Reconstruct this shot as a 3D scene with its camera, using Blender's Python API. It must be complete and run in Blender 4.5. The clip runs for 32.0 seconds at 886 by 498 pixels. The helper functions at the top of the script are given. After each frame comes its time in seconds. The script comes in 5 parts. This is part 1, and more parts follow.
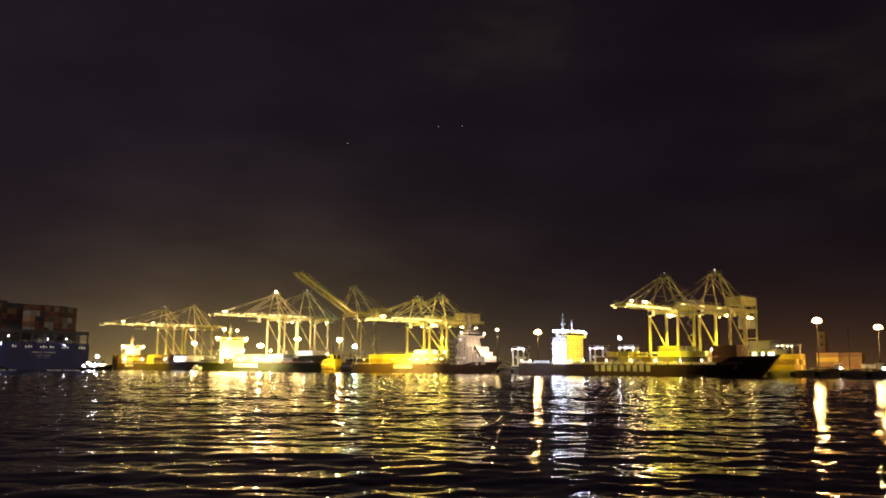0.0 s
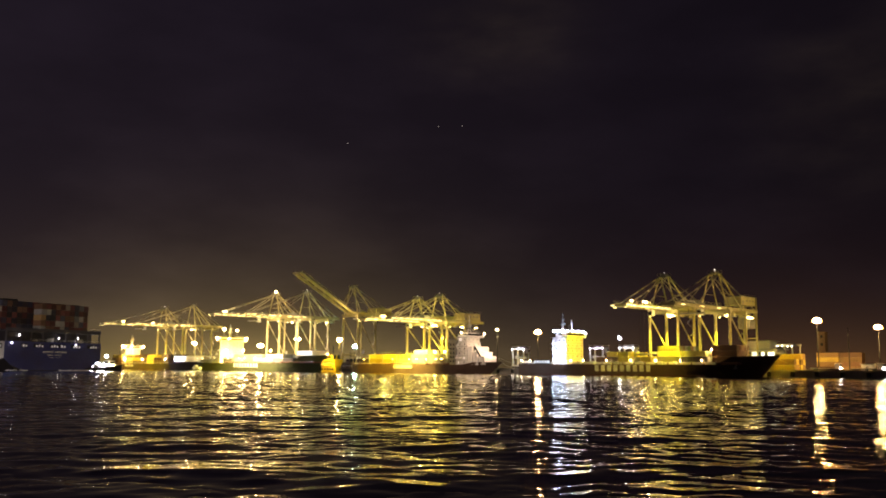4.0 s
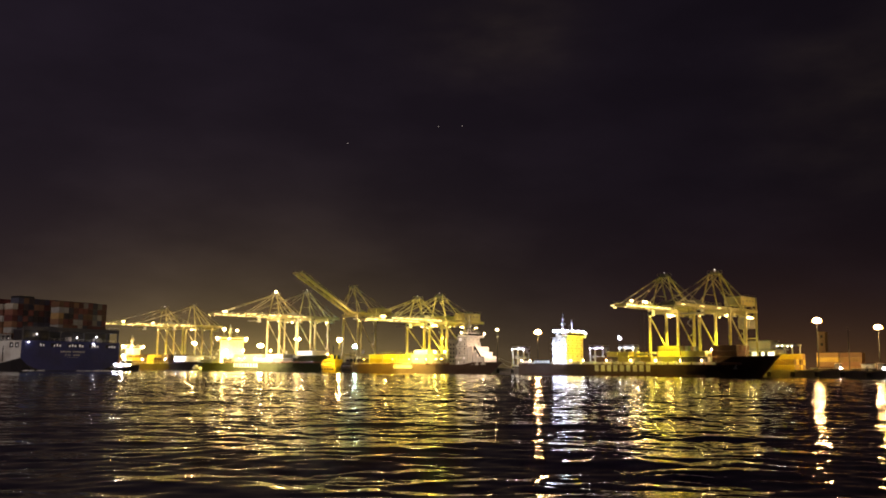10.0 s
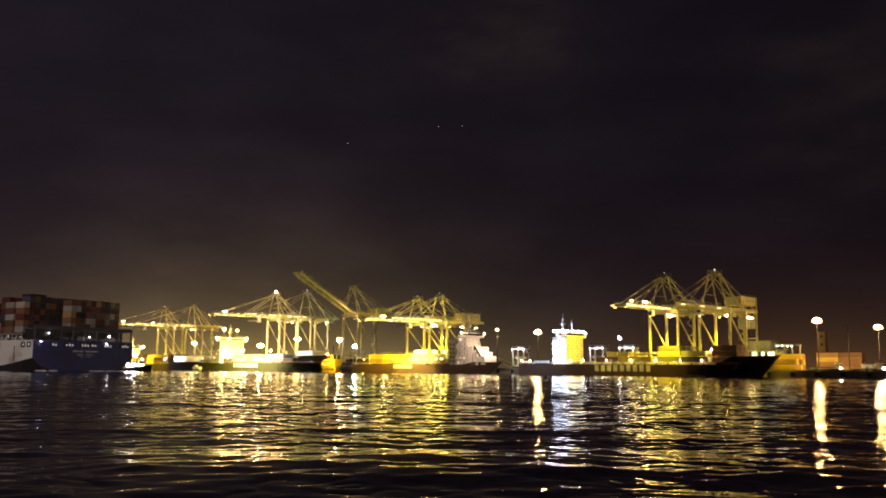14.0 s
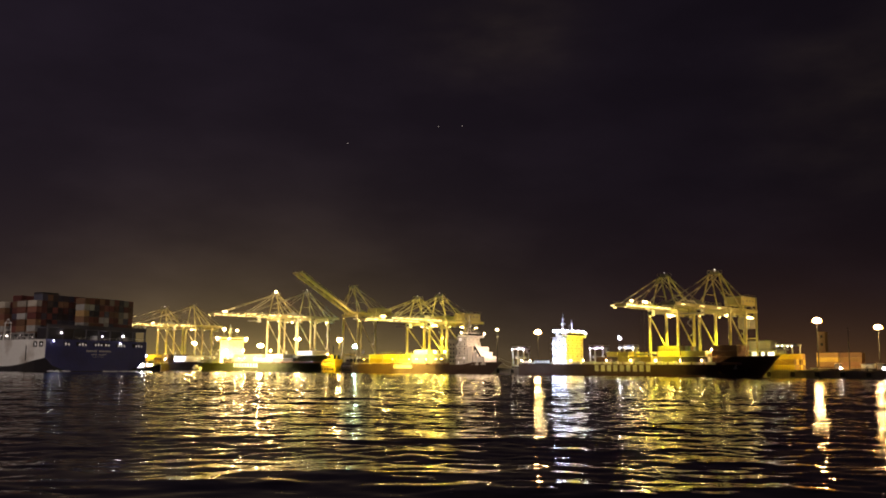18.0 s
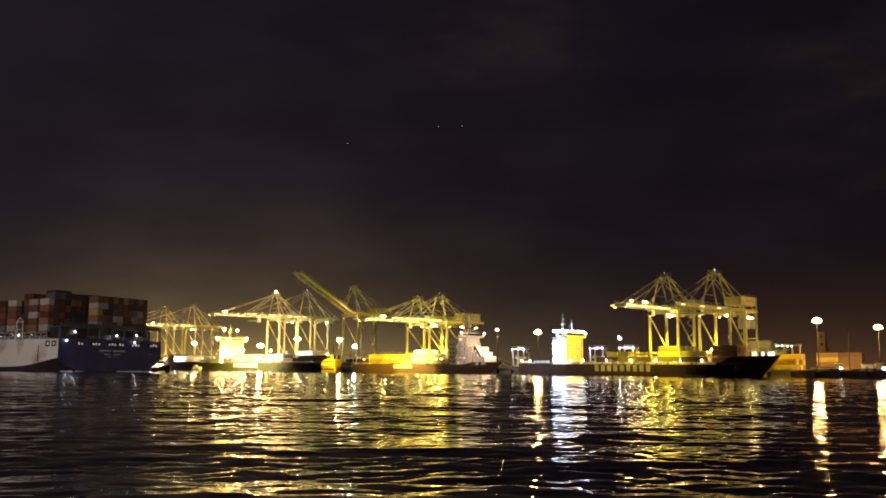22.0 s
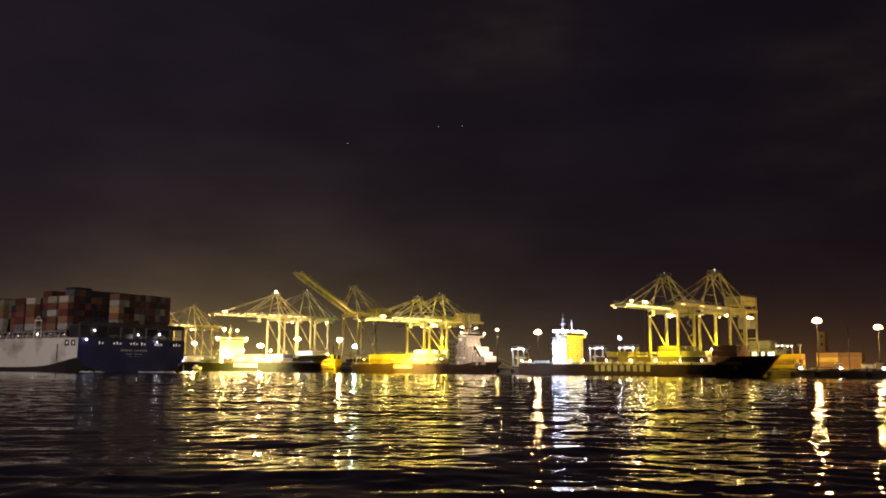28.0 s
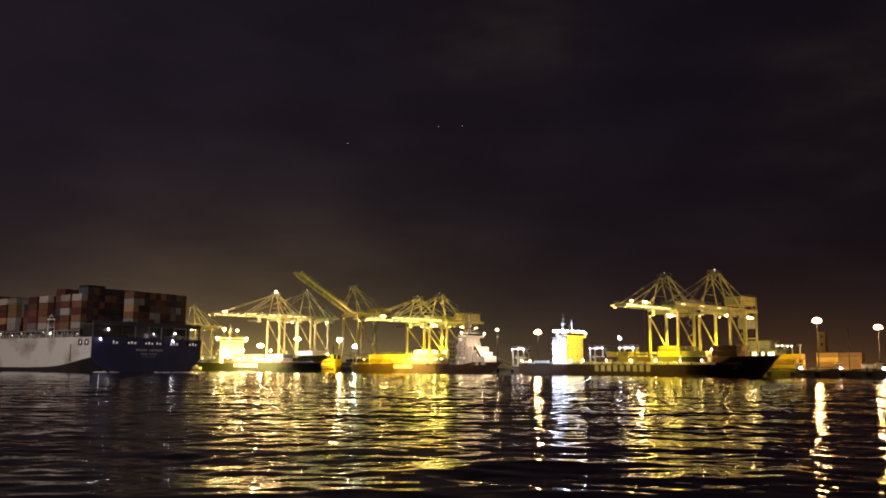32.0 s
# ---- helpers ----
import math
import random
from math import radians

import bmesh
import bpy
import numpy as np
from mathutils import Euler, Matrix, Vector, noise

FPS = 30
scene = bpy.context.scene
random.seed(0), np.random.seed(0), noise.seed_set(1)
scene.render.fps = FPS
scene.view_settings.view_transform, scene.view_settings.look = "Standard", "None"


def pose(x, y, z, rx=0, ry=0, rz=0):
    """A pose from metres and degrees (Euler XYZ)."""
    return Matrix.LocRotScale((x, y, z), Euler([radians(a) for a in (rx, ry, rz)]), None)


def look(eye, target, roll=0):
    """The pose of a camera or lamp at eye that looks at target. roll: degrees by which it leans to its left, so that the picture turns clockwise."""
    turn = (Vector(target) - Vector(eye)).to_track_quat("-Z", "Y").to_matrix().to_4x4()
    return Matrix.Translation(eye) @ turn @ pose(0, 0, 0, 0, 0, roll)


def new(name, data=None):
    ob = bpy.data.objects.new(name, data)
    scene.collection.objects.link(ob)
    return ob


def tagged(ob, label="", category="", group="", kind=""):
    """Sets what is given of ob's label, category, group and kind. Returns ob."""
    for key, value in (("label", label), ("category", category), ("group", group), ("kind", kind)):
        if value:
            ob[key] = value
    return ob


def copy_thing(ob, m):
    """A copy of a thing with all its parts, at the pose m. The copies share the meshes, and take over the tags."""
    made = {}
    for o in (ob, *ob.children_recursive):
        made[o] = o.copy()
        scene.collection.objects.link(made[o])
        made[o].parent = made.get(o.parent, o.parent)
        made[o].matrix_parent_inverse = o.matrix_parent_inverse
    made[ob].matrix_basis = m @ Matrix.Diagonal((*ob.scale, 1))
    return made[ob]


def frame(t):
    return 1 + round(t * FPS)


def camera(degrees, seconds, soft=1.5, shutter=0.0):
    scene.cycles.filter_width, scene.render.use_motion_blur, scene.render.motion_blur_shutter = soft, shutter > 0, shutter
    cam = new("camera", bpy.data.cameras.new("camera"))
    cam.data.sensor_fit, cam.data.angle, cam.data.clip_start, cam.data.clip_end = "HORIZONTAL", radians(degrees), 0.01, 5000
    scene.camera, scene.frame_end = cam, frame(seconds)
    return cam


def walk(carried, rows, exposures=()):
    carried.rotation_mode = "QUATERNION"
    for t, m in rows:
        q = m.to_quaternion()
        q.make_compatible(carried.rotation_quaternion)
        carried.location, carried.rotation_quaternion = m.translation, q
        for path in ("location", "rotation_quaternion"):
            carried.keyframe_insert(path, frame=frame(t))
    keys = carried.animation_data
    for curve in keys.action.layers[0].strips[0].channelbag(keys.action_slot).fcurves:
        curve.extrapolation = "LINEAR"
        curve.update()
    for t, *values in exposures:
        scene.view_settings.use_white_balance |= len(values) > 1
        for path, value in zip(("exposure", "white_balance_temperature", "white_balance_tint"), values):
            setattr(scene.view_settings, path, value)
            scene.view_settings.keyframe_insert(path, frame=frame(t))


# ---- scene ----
cam = camera(52.2, 32.0, soft=1.8)
HERE = (0.0, 0.0, 2.5)
AHEAD = look(HERE, (0.0, 1600.0, 2.5 + 212.0), 0.5)
walk(cam, [(0.0, AHEAD), (32.0, AHEAD)], [(0.0, 0.45, 7250, 24), (32.0, 0.45, 7250, 24)])

# ---------------------------------------------------------------- night sky
world = bpy.data.worlds.new("night_sky")
scene.world = world
world.use_nodes = True
wn, wl = world.node_tree.nodes, world.node_tree.links
wn.clear()

w_co = wn.new("ShaderNodeTexCoord")
w_sep = wn.new("ShaderNodeSeparateXYZ")
wl.new(w_co.outputs["Generated"], w_sep.inputs[0])
w_ramp = wn.new("ShaderNodeValToRGB")
els = w_ramp.color_ramp.elements
els[0].position, els[0].color = 0.0, (0.0092, 0.0066, 0.0074, 1)
els[1].position, els[1].color = 1.0, (0.0044, 0.0034, 0.0066, 1)
for pos, col in ((0.08, (0.0070, 0.0049, 0.0072, 1)), (0.20, (0.0053, 0.0041, 0.0068, 1)), (0.40, (0.0048, 0.0038, 0.0066, 1))):
    e = els.new(pos)
    e.color = col
wl.new(w_sep.outputs["Z"], w_ramp.inputs[0])


def wmath(op, a, b=None):
    n = wn.new("ShaderNodeMath")
    n.operation = op
    for k, v in enumerate((a, b)):
        if v is None:
            continue
        if isinstance(v, (int, float)):
            n.inputs[k].default_value = v
        else:
            wl.new(v, n.inputs[k])
    return n.outputs[0]


# haze glow of the lit terminal, in the sky colour; thins upwards and to both sides
across = wmath("SUBTRACT", w_sep.outputs["X"], -0.20)
across = wmath("MULTIPLY", wmath("MULTIPLY", across, across), -13.0)
height = wmath("MULTIPLY", wmath("MAXIMUM", w_sep.outputs["Z"], 0.0), -17.0)
haze = wmath("EXPONENT", wmath("ADD", across, height))
haze = wmath("MULTIPLY", haze, wmath("GREATER_THAN", w_sep.outputs["Y"], 0.0))
w_cloud = wn.new("ShaderNodeTexNoise")
w_cloud.inputs["Scale"].default_value, w_cloud.inputs["Detail"].default_value = 5.5, 6.0
w_cmap = wn.new("ShaderNodeMapping")
w_cmap.inputs["Scale"].default_value = (1.0, 1.0, 2.6)
wl.new(w_co.outputs["Generated"], w_cmap.inputs[0])
wl.new(w_cmap.outputs[0], w_cloud.inputs["Vector"])
w_cr = wn.new("ShaderNodeMapRange")
w_cr.inputs["From Min"].default_value, w_cr.inputs["From Max"].default_value = 0.40, 0.72
w_cr.inputs["To Min"].default_value, w_cr.inputs["To Max"].default_value = 0.75, 1.35
wl.new(w_cloud.outputs["Fac"], w_cr.inputs["Value"])
w_glow = wn.new("ShaderNodeMath")
w_glow.operation = "MULTIPLY"
wl.new(haze, w_glow.inputs[0])
wl.new(w_cr.outputs[0], w_glow.inputs[1])


def cloud_bank(direction, width, strength):
    dot = wn.new("ShaderNodeVectorMath")
    dot.operation = "DOT_PRODUCT"
    dot.inputs[1].default_value = Vector(direction).normalized()
    wl.new(w_co.outputs["Generated"], dot.inputs[0])
    lobe = wmath("EXPONENT", wmath("MULTIPLY", wmath("SUBTRACT", 1.0, dot.outputs["Value"]), -1.0 / width))
    return wmath("MULTIPLY", wmath("MULTIPLY", lobe, wmath("POWER", wmath("MULTIPLY", w_cloud.outputs["Fac"], 1.9), 4.0)), strength)


banks = wmath("ADD", cloud_bank((0.045, 0.915, 0.405), 0.0030, 0.085), cloud_bank((0.42, 0.87, 0.26), 0.0035, 0.04))
w_glow2 = wmath("ADD", w_glow.outputs[0], banks)
# amber glow round the near-end mast lamps, painted into the sky as well
side = wmath("SUBTRACT", w_sep.outputs["X"], 0.37)
side = wmath("MULTIPLY", wmath("MULTIPLY", side, side), -28.0)
amber_haze = wmath("MULTIPLY", wmath("EXPONENT", wmath("ADD", side, wmath("MULTIPLY", height, 1.7))), wmath("GREATER_THAN", w_sep.outputs["Y"], 0.0))
w_amber = wn.new("ShaderNodeVectorMath")
w_amber.operation = "SCALE"
w_amber.inputs[0].default_value = (0.0600, 0.0300, 0.0070)
wl.new(amber_haze, w_amber.inputs["Scale"])
w_both = wn.new("ShaderNodeVectorMath")
w_mix = wn.new("ShaderNodeMix")
w_mix.data_type, w_mix.blend_type = "RGBA", "ADD"
w_mix.inputs["Factor"].default_value = 1.0
w_col = wn.new("ShaderNodeVectorMath")
w_col.operation = "SCALE"
w_col.inputs[0].default_value = (0.1060, 0.0850, 0.0430)
wl.new(w_glow2, w_col.inputs["Scale"])
w_mul = wn.new("ShaderNodeVectorMath")
w_mul.operation = "SCALE"
wl.new(w_ramp.outputs[0], w_mul.inputs[0])
w_cr2 = wn.new("ShaderNodeMapRange")
w_cr2.inputs["From Min"].default_value, w_cr2.inputs["From Max"].default_value = 0.40, 0.80
w_cr2.inputs["To Min"].default_value, w_cr2.inputs["To Max"].default_value = 0.95, 1.35
wl.new(w_cloud.outputs["Fac"], w_cr2.inputs["Value"])
wl.new(wmath("MULTIPLY", w_cr2.outputs[0], wmath("SUBTRACT", 1.16, wmath("MULTIPLY", w_sep.outputs["X"], 0.85))), w_mul.inputs["Scale"])
wl.new(w_mul.outputs[0], w_mix.inputs["A"])
wl.new(w_col.outputs[0], w_both.inputs[0])
wl.new(w_amber.outputs[0], w_both.inputs[1])
# lamp glare low over the floodlit berths, painted into the sky colour
low = wmath("SUBTRACT", w_sep.outputs["X"], -0.21)
low = wmath("ADD", wmath("MULTIPLY", wmath("MULTIPLY", low, low), -26.0), wmath("MULTIPLY", height, 2.0))
low = wmath("MULTIPLY", wmath("EXPONENT", low), wmath("GREATER_THAN", w_sep.outputs["Y"], 0.0))
w_low = wn.new("ShaderNodeVectorMath")
w_low.operation = "SCALE"
w_low.inputs[0].default_value = (0.150, 0.118, 0.018)
wl.new(low, w_low.inputs["Scale"])
w_all = wn.new("ShaderNodeVectorMath")
wl.new(w_both.outputs[0], w_all.inputs[0])
wl.new(w_low.outputs[0], w_all.inputs[1])
wl.new(w_all.outputs[0], w_mix.inputs["B"])
w_bg = wn.new("ShaderNodeBackground")
w_bg.inputs["Strength"].default_value = 1.0
w_out = wn.new("ShaderNodeOutputWorld")
wl.new(w_mix.outputs["Result"], w_bg.inputs[0])
wl.new(w_bg.outputs[0], w_out.inputs[0])

# ---------------------------------------------------------------- the quay's own directions
R2 = math.sqrt(0.5)


def quay(a, b, z=0.0):
    """a metres along the quay (towards the near end), b metres inland of the moored ships' outer sides."""
    return Vector((R2 * (a + b), 532.0 + R2 * (b - a), z))


SODIUM = (1.0, 0.80, 0.07)
LIME = (0.90, 0.88, 0.05)
DEEP = (1.0, 0.76, 0.03)
AMBER = (1.0, 0.66, 0.20)
WARM = (1.0, 0.79, 0.32)
CREAM = (1.0, 0.88, 0.20)
PALE = (1.0, 0.84, 0.52)
COOL = (0.64, 0.79, 1.0)
PINK = (1.0, 0.76, 0.50)


def flood(where, watts, colour, cone=150.0, target=None, radius=0.6, name="floodlight"):
    """A floodlight; without a target it shines straight down."""
    data = bpy.data.lights.new(name, "SPOT")
    data.energy, data.color, data.shadow_soft_size = watts, colour, radius
    data.spot_size, data.spot_blend = radians(cone), 0.5
    ob = new(name, data)
    ob.matrix_world = look(where, where - Vector((0.0, 0.001, 1.0)) if target is None else target)
    return ob


# lamps on the terminal's masts: along the quay, inland, height, watts, colour
for a, b, z, watts, colour in (
        (199.4, 40, 25.2, 52000, AMBER), (226.8, 40, 21.3, 40000, AMBER), (23.1, 58, 24.2, 14000, AMBER),
        (-10.1, 58, 26.8, 12000, WARM), (-183.7, 68, 23.0, 30000, SODIUM), (-137.7, 46, 17.2, 8000, COOL),
        (-277.9, 58, 19.4, 60000, WARM), (-386.5, 58, 22.8, 60000, WARM), (-225.6, 58, 24.3, 60000, SODIUM)):
    flood(quay(a, b, z), watts, colour, 155)
# two of the masts' heads face inland, onto the stacked containers
flood(quay(199.4, 52.0, 25.0), 300000, AMBER, 55, quay(176.0, 140.0, 6.0))
flood(quay(226.8, 52.0, 21.5), 30000, AMBER, 90, quay(205.0, 140.0, 6.0))
# floodlights slung under the crane booms and on the portals: along, inland, height
for a, b, z, watts, colour in (
        (129.5, 12, 30.0, 44000, LIME), (131.0, 41, 25.0, 80000, LIME), (158.0, 41, 25.0, 34000, LIME), (128.0, -11, 29.0, 22000, SODIUM),
        (-51.4, 4, 27.0, 130000, LIME), (-41.0, 41, 24.0, 105000, LIME), (-30.6, 14, 26.0, 80000, LIME), (-48.0, -14, 26.0, 95000, DEEP),
        (-119.1, 36, 30.0, 7000, WARM), (-211.5, 4, 35.0, 260000, WARM), (-191.0, 41, 28.0, 40000, LIME),
        (-171.6, 10, 33.0, 42000, LIME), (-215.0, -15, 34.0, 200000, SODIUM), (-386.4, 0, 34.0, 80000, WARM), (-361.0, 38, 26.0, 60000, SODIUM)):
    flood(quay(a, b, z), watts * 0.85, colour, 142)
# added lamps hanging free beside the crane girders, to brighten the frames above
for a, z, watts, colour in ((127.7, 36.5, 4600, WARM), (158.0, 35.5, 450, WARM), (-51.4, 34.5, 14000, CREAM), (-30.6, 34.5, 9500, CREAM), (-119.1, 42.5, 4500, WARM),
                            (-171.6, 41.5, 5000, WARM), (-211.5, 43.0, 14000, WARM), (-336.4, 39.5, 6000, WARM), (-386.4, 41.0, 11000, WARM)):
    data = bpy.data.lights.new("girder_fill", "POINT")
    data.energy, data.color, data.shadow_soft_size = watts * 0.6, colour, 0.4
    new("girder_fill", data).location = quay(a + 11.0, 18.0, z)
# added lamps hanging free beside the lowered booms, to brighten them: along, inland, height
for a, b, z, watts, colour in ((141.0, -10.0, 33.0, 5200, WARM), (169.0, -6.0, 32.5, 400, WARM), (138.0, 8.0, 33.5, 900, LIME), (-40.5, -8.0, 31.0, 6500, CREAM), (-19.0, 0.0, 31.5, 5000, CREAM),
                               (-199.0, -8.0, 39.0, 5000, WARM), (-160.0, 0.0, 38.5, 3500, WARM), (172.0, 40.0, 31.0, 900, WARM)):
    data = bpy.data.lights.new("boom_fill", "POINT")
    data.energy, data.color, data.shadow_soft_size = watts, colour, 0.4
    new("boom_fill", data).location = quay(a, b, z)
# added lamp over the near ship's side, to brighten her containers
flood(quay(150.0, -1.0, 19.0), 19000, LIME, 110, quay(150.0, 10.0, 8.0))
# added lamps hanging before the straddle carriers, to brighten their pale frames
for a in (22.0, 78.8, 98.4):
    flood(quay(a + 1.0, 40.5, 15.2), 1100, COOL, 140, quay(a, 45.0, 8.0), 0.3, "work_light")
# floodlight from the boom onto the middle ship's working deck
flood(quay(-26.0, -11.0, 28.0), 260000, CREAM, 80, quay(-24.0, 6.0, 8.0))
# and onto the far ship's boxes, across her whole working deck
flood(quay(-184.0, -22.0, 34.0), 420000, PALE, 112, quay(-188.0, 4.0, 9.0))
# crane floodlights turned on the near ship's house front and on the big house farther along
flood(quay(122.0, 8.0, 31.0), 80000, DEEP, 50, quay(91.0, 12.0, 13.0))
flood(quay(-190.0, 2.0, 36.0), 190000, DEEP, 50, quay(-240.0, 12.0, 14.0))
flood(quay(-380.0, 6.0, 34.0), 60000, WARM, 60, quay(-412.0, 10.0, 12.0))
flood(quay(-388.0, -14.0, 34.0), 130000, SODIUM, 100, quay(-388.0, 6.0, 6.0))
flood(quay(-345.0, -14.0, 32.0), 110000, LIME, 100, quay(-350.0, 6.0, 6.0))
# ships' own deck lights: the near ship's house in cool white, the next one's in pinkish white
flood(quay(80.0, -7.0, 22.0), 5000, COOL, 150, quay(85.0, 6.0, 10.0), 0.4, "deck_floodlight")
flood(quay(66.0, -9.0, 11.0), 3500, COOL, 150, quay(66.0, 4.0, 6.0), 0.4, "deck_floodlight")
flood(quay(88.0, -6.0, 8.0), 3000, COOL, 150, quay(84.0, 6.0, 16.0), 0.4, "deck_floodlight")
flood(quay(35.0, 11.0, 13.5), 9000, PINK, 120, quay(20.0, 10.0, 16.0), 0.4, "deck_floodlight")
flood(quay(22.0, -8.0, 16.0), 3200, PINK, 130, quay(14.0, 8.0, 13.0), 0.4, "deck_floodlight")
flood(quay(29.0, 8.0, 24.0), 5000, PINK, 150, None, 0.4, "deck_floodlight")
flood(quay(-150.0, 0.0, 20.0), 34000, COOL, 78, quay(-138.0, 9.0, 12.0), 0.5, "deck_floodlight")
flood(quay(-312.0, -4.0, 19.0), 42000, COOL, 120, quay(-308.0, 10.0, 8.0), 0.5, "deck_floodlight")
# added lamps off the quay edge, no fixtures, to brighten tug and quay boxes
flood(quay(-110.0, -6.0, 14.0), 60000, SODIUM, 52, quay(-117.0, 12.0, 3.0), 0.4, "added_quay_flood")
flood(quay(190.0, 22.0, 12.0), 3800, DEEP, 110, quay(191.0, 30.0, 4.0), 0.4, "added_quay_flood")
# added lamp outside the view, its true source unknown, lights the leaving ship's side
flood(Vector((-228.0, 122.0, 9.0)), 600000, (1.0, 0.93, 0.83), 65, Vector((-190.0, 392.0, 4.0)), 1.5, "added_side_lamp")

# ---------------------------------------------------------------- materials


def paint(name, colour, rough=0.5, metal=0.0, spread=0.25, size=0.35, bump=0.15, dirt=(0.05, 0.04, 0.03), dirty=0.25, each=0.0):
    """A worn surface: broad stains, fine grain and slight relief."""
    m = bpy.data.materials.new(name)
    m.use_nodes = True
    n, l = m.node_tree.nodes, m.node_tree.links
    b = n["Principled BSDF"]
    co = n.new("ShaderNodeTexCoord")
    big, fine = n.new("ShaderNodeTexNoise"), n.new("ShaderNodeTexNoise")
    big.inputs["Scale"].default_value, big.inputs["Detail"].default_value = size, 5.0
    fine.inputs["Scale"].default_value, fine.inputs["Detail"].default_value = size * 14, 3.0
    for t in (big, fine):
        l.new(co.outputs["Object"], t.inputs["Vector"])
    ramp = n.new("ShaderNodeMapRange")
    ramp.inputs["From Min"].default_value, ramp.inputs["From Max"].default_value = 0.48, 0.72
    ramp.inputs["To Min"].default_value, ramp.inputs["To Max"].default_value = 0.0, dirty
    l.new(big.outputs["Fac"], ramp.inputs["Value"])
    mix = n.new("ShaderNodeMix")
    mix.data_type = "RGBA"
    mix.inputs["A"].default_value, mix.inputs["B"].default_value = (*colour, 1), (*dirt, 1)
    l.new(ramp.outputs[0], mix.inputs["Factor"])
    val = n.new("ShaderNodeMapRange")
    val.inputs["To Min"].default_value, val.inputs["To Max"].default_value = 1 - spread, 1 + spread
    l.new(fine.outputs["Fac"], val.inputs["Value"])
    hsv = n.new("ShaderNodeHueSaturation")
    l.new(mix.outputs["Result"], hsv.inputs["Color"])
    if each:
        info = n.new("ShaderNodeObjectInfo")
        per = n.new("ShaderNodeMapRange")
        per.inputs["To Min"].default_value, per.inputs["To Max"].default_value = 1 - each, 1 + each
        l.new(info.outputs["Random"], per.inputs["Value"])
        mul = n.new("ShaderNodeMath")
        mul.operation = "MULTIPLY"
        l.new(per.outputs[0], mul.inputs[0])
        l.new(val.outputs[0], mul.inputs[1])
        l.new(mul.outputs[0], hsv.inputs["Value"])
    else:
        l.new(val.outputs[0], hsv.inputs["Value"])
    l.new(hsv.outputs[0], b.inputs["Base Color"])
    rr = n.new("ShaderNodeMapRange")
    rr.inputs["To Min"].default_value, rr.inputs["To Max"].default_value = max(0.05, rough - 0.15), min(1.0, rough + 0.15)
    l.new(big.outputs["Fac"], rr.inputs["Value"])
    l.new(rr.outputs[0], b.inputs["Roughness"])
    b.inputs["Metallic"].default_value = metal
    bp = n.new("ShaderNodeBump")
    bp.inputs["Strength"].default_value, bp.inputs["Distance"].default_value = bump, 0.05
    l.new(fine.outputs["Fac"], bp.inputs["Height"])
    l.new(bp.outputs[0], b.inputs["Normal"])
    return m


def glowing(name, colour, strength):
    m = bpy.data.materials.new(name)
    m.use_nodes = True
    b = m.node_tree.nodes["Principled BSDF"]
    b.inputs["Base Color"].default_value = (*colour, 1)
    b.inputs["Emission Color"].default_value = (*colour, 1)
    b.inputs["Emission Strength"].default_value = strength
    return m


def sea(name, ripple, seed):
    """Dark harbour water: a clear gloss over black depth, with ripples too small for the mesh."""
    m = bpy.data.materials.new(name)
    m.use_nodes = True
    n, l = m.node_tree.nodes, m.node_tree.links
    b = n["Principled BSDF"]
    b.inputs["Base Color"].default_value = (0.004, 0.006, 0.007, 1)
    b.inputs["Roughness"].default_value = 0.03
    b.inputs["IOR"].default_value = 1.333
    co = n.new("ShaderNodeTexCoord")
    last = None
    for i, (scale, strength, stretch) in enumerate(ripple):
        mp = n.new("ShaderNodeMapping")
        mp.inputs["Location"].default_value = (seed * 3.1 + i * 7.7, seed * 1.7, 0)
        mp.inputs["Rotation"].default_value = (0, 0, radians((-24, 17, 6, -9)[i % 4]))
        mp.inputs["Scale"].default_value = (1.0 / stretch, 1.0, 1.0)
        t = n.new("ShaderNodeTexNoise")
        t.inputs["Scale"].default_value, t.inputs["Detail"].default_value = scale, 2.0
        l.new(co.outputs["Object"], mp.inputs[0])
        l.new(mp.outputs[0], t.inputs["Vector"])
        bp = n.new("ShaderNodeBump")
        bp.inputs["Strength"].default_value, bp.inputs["Distance"].default_value = 1.0, strength
        l.new(t.outputs["Fac"], bp.inputs["Height"])
        if last:
            l.new(last.outputs[0], bp.inputs["Normal"])
        last = bp
    l.new(last.outputs[0], b.inputs["Normal"])
    return m


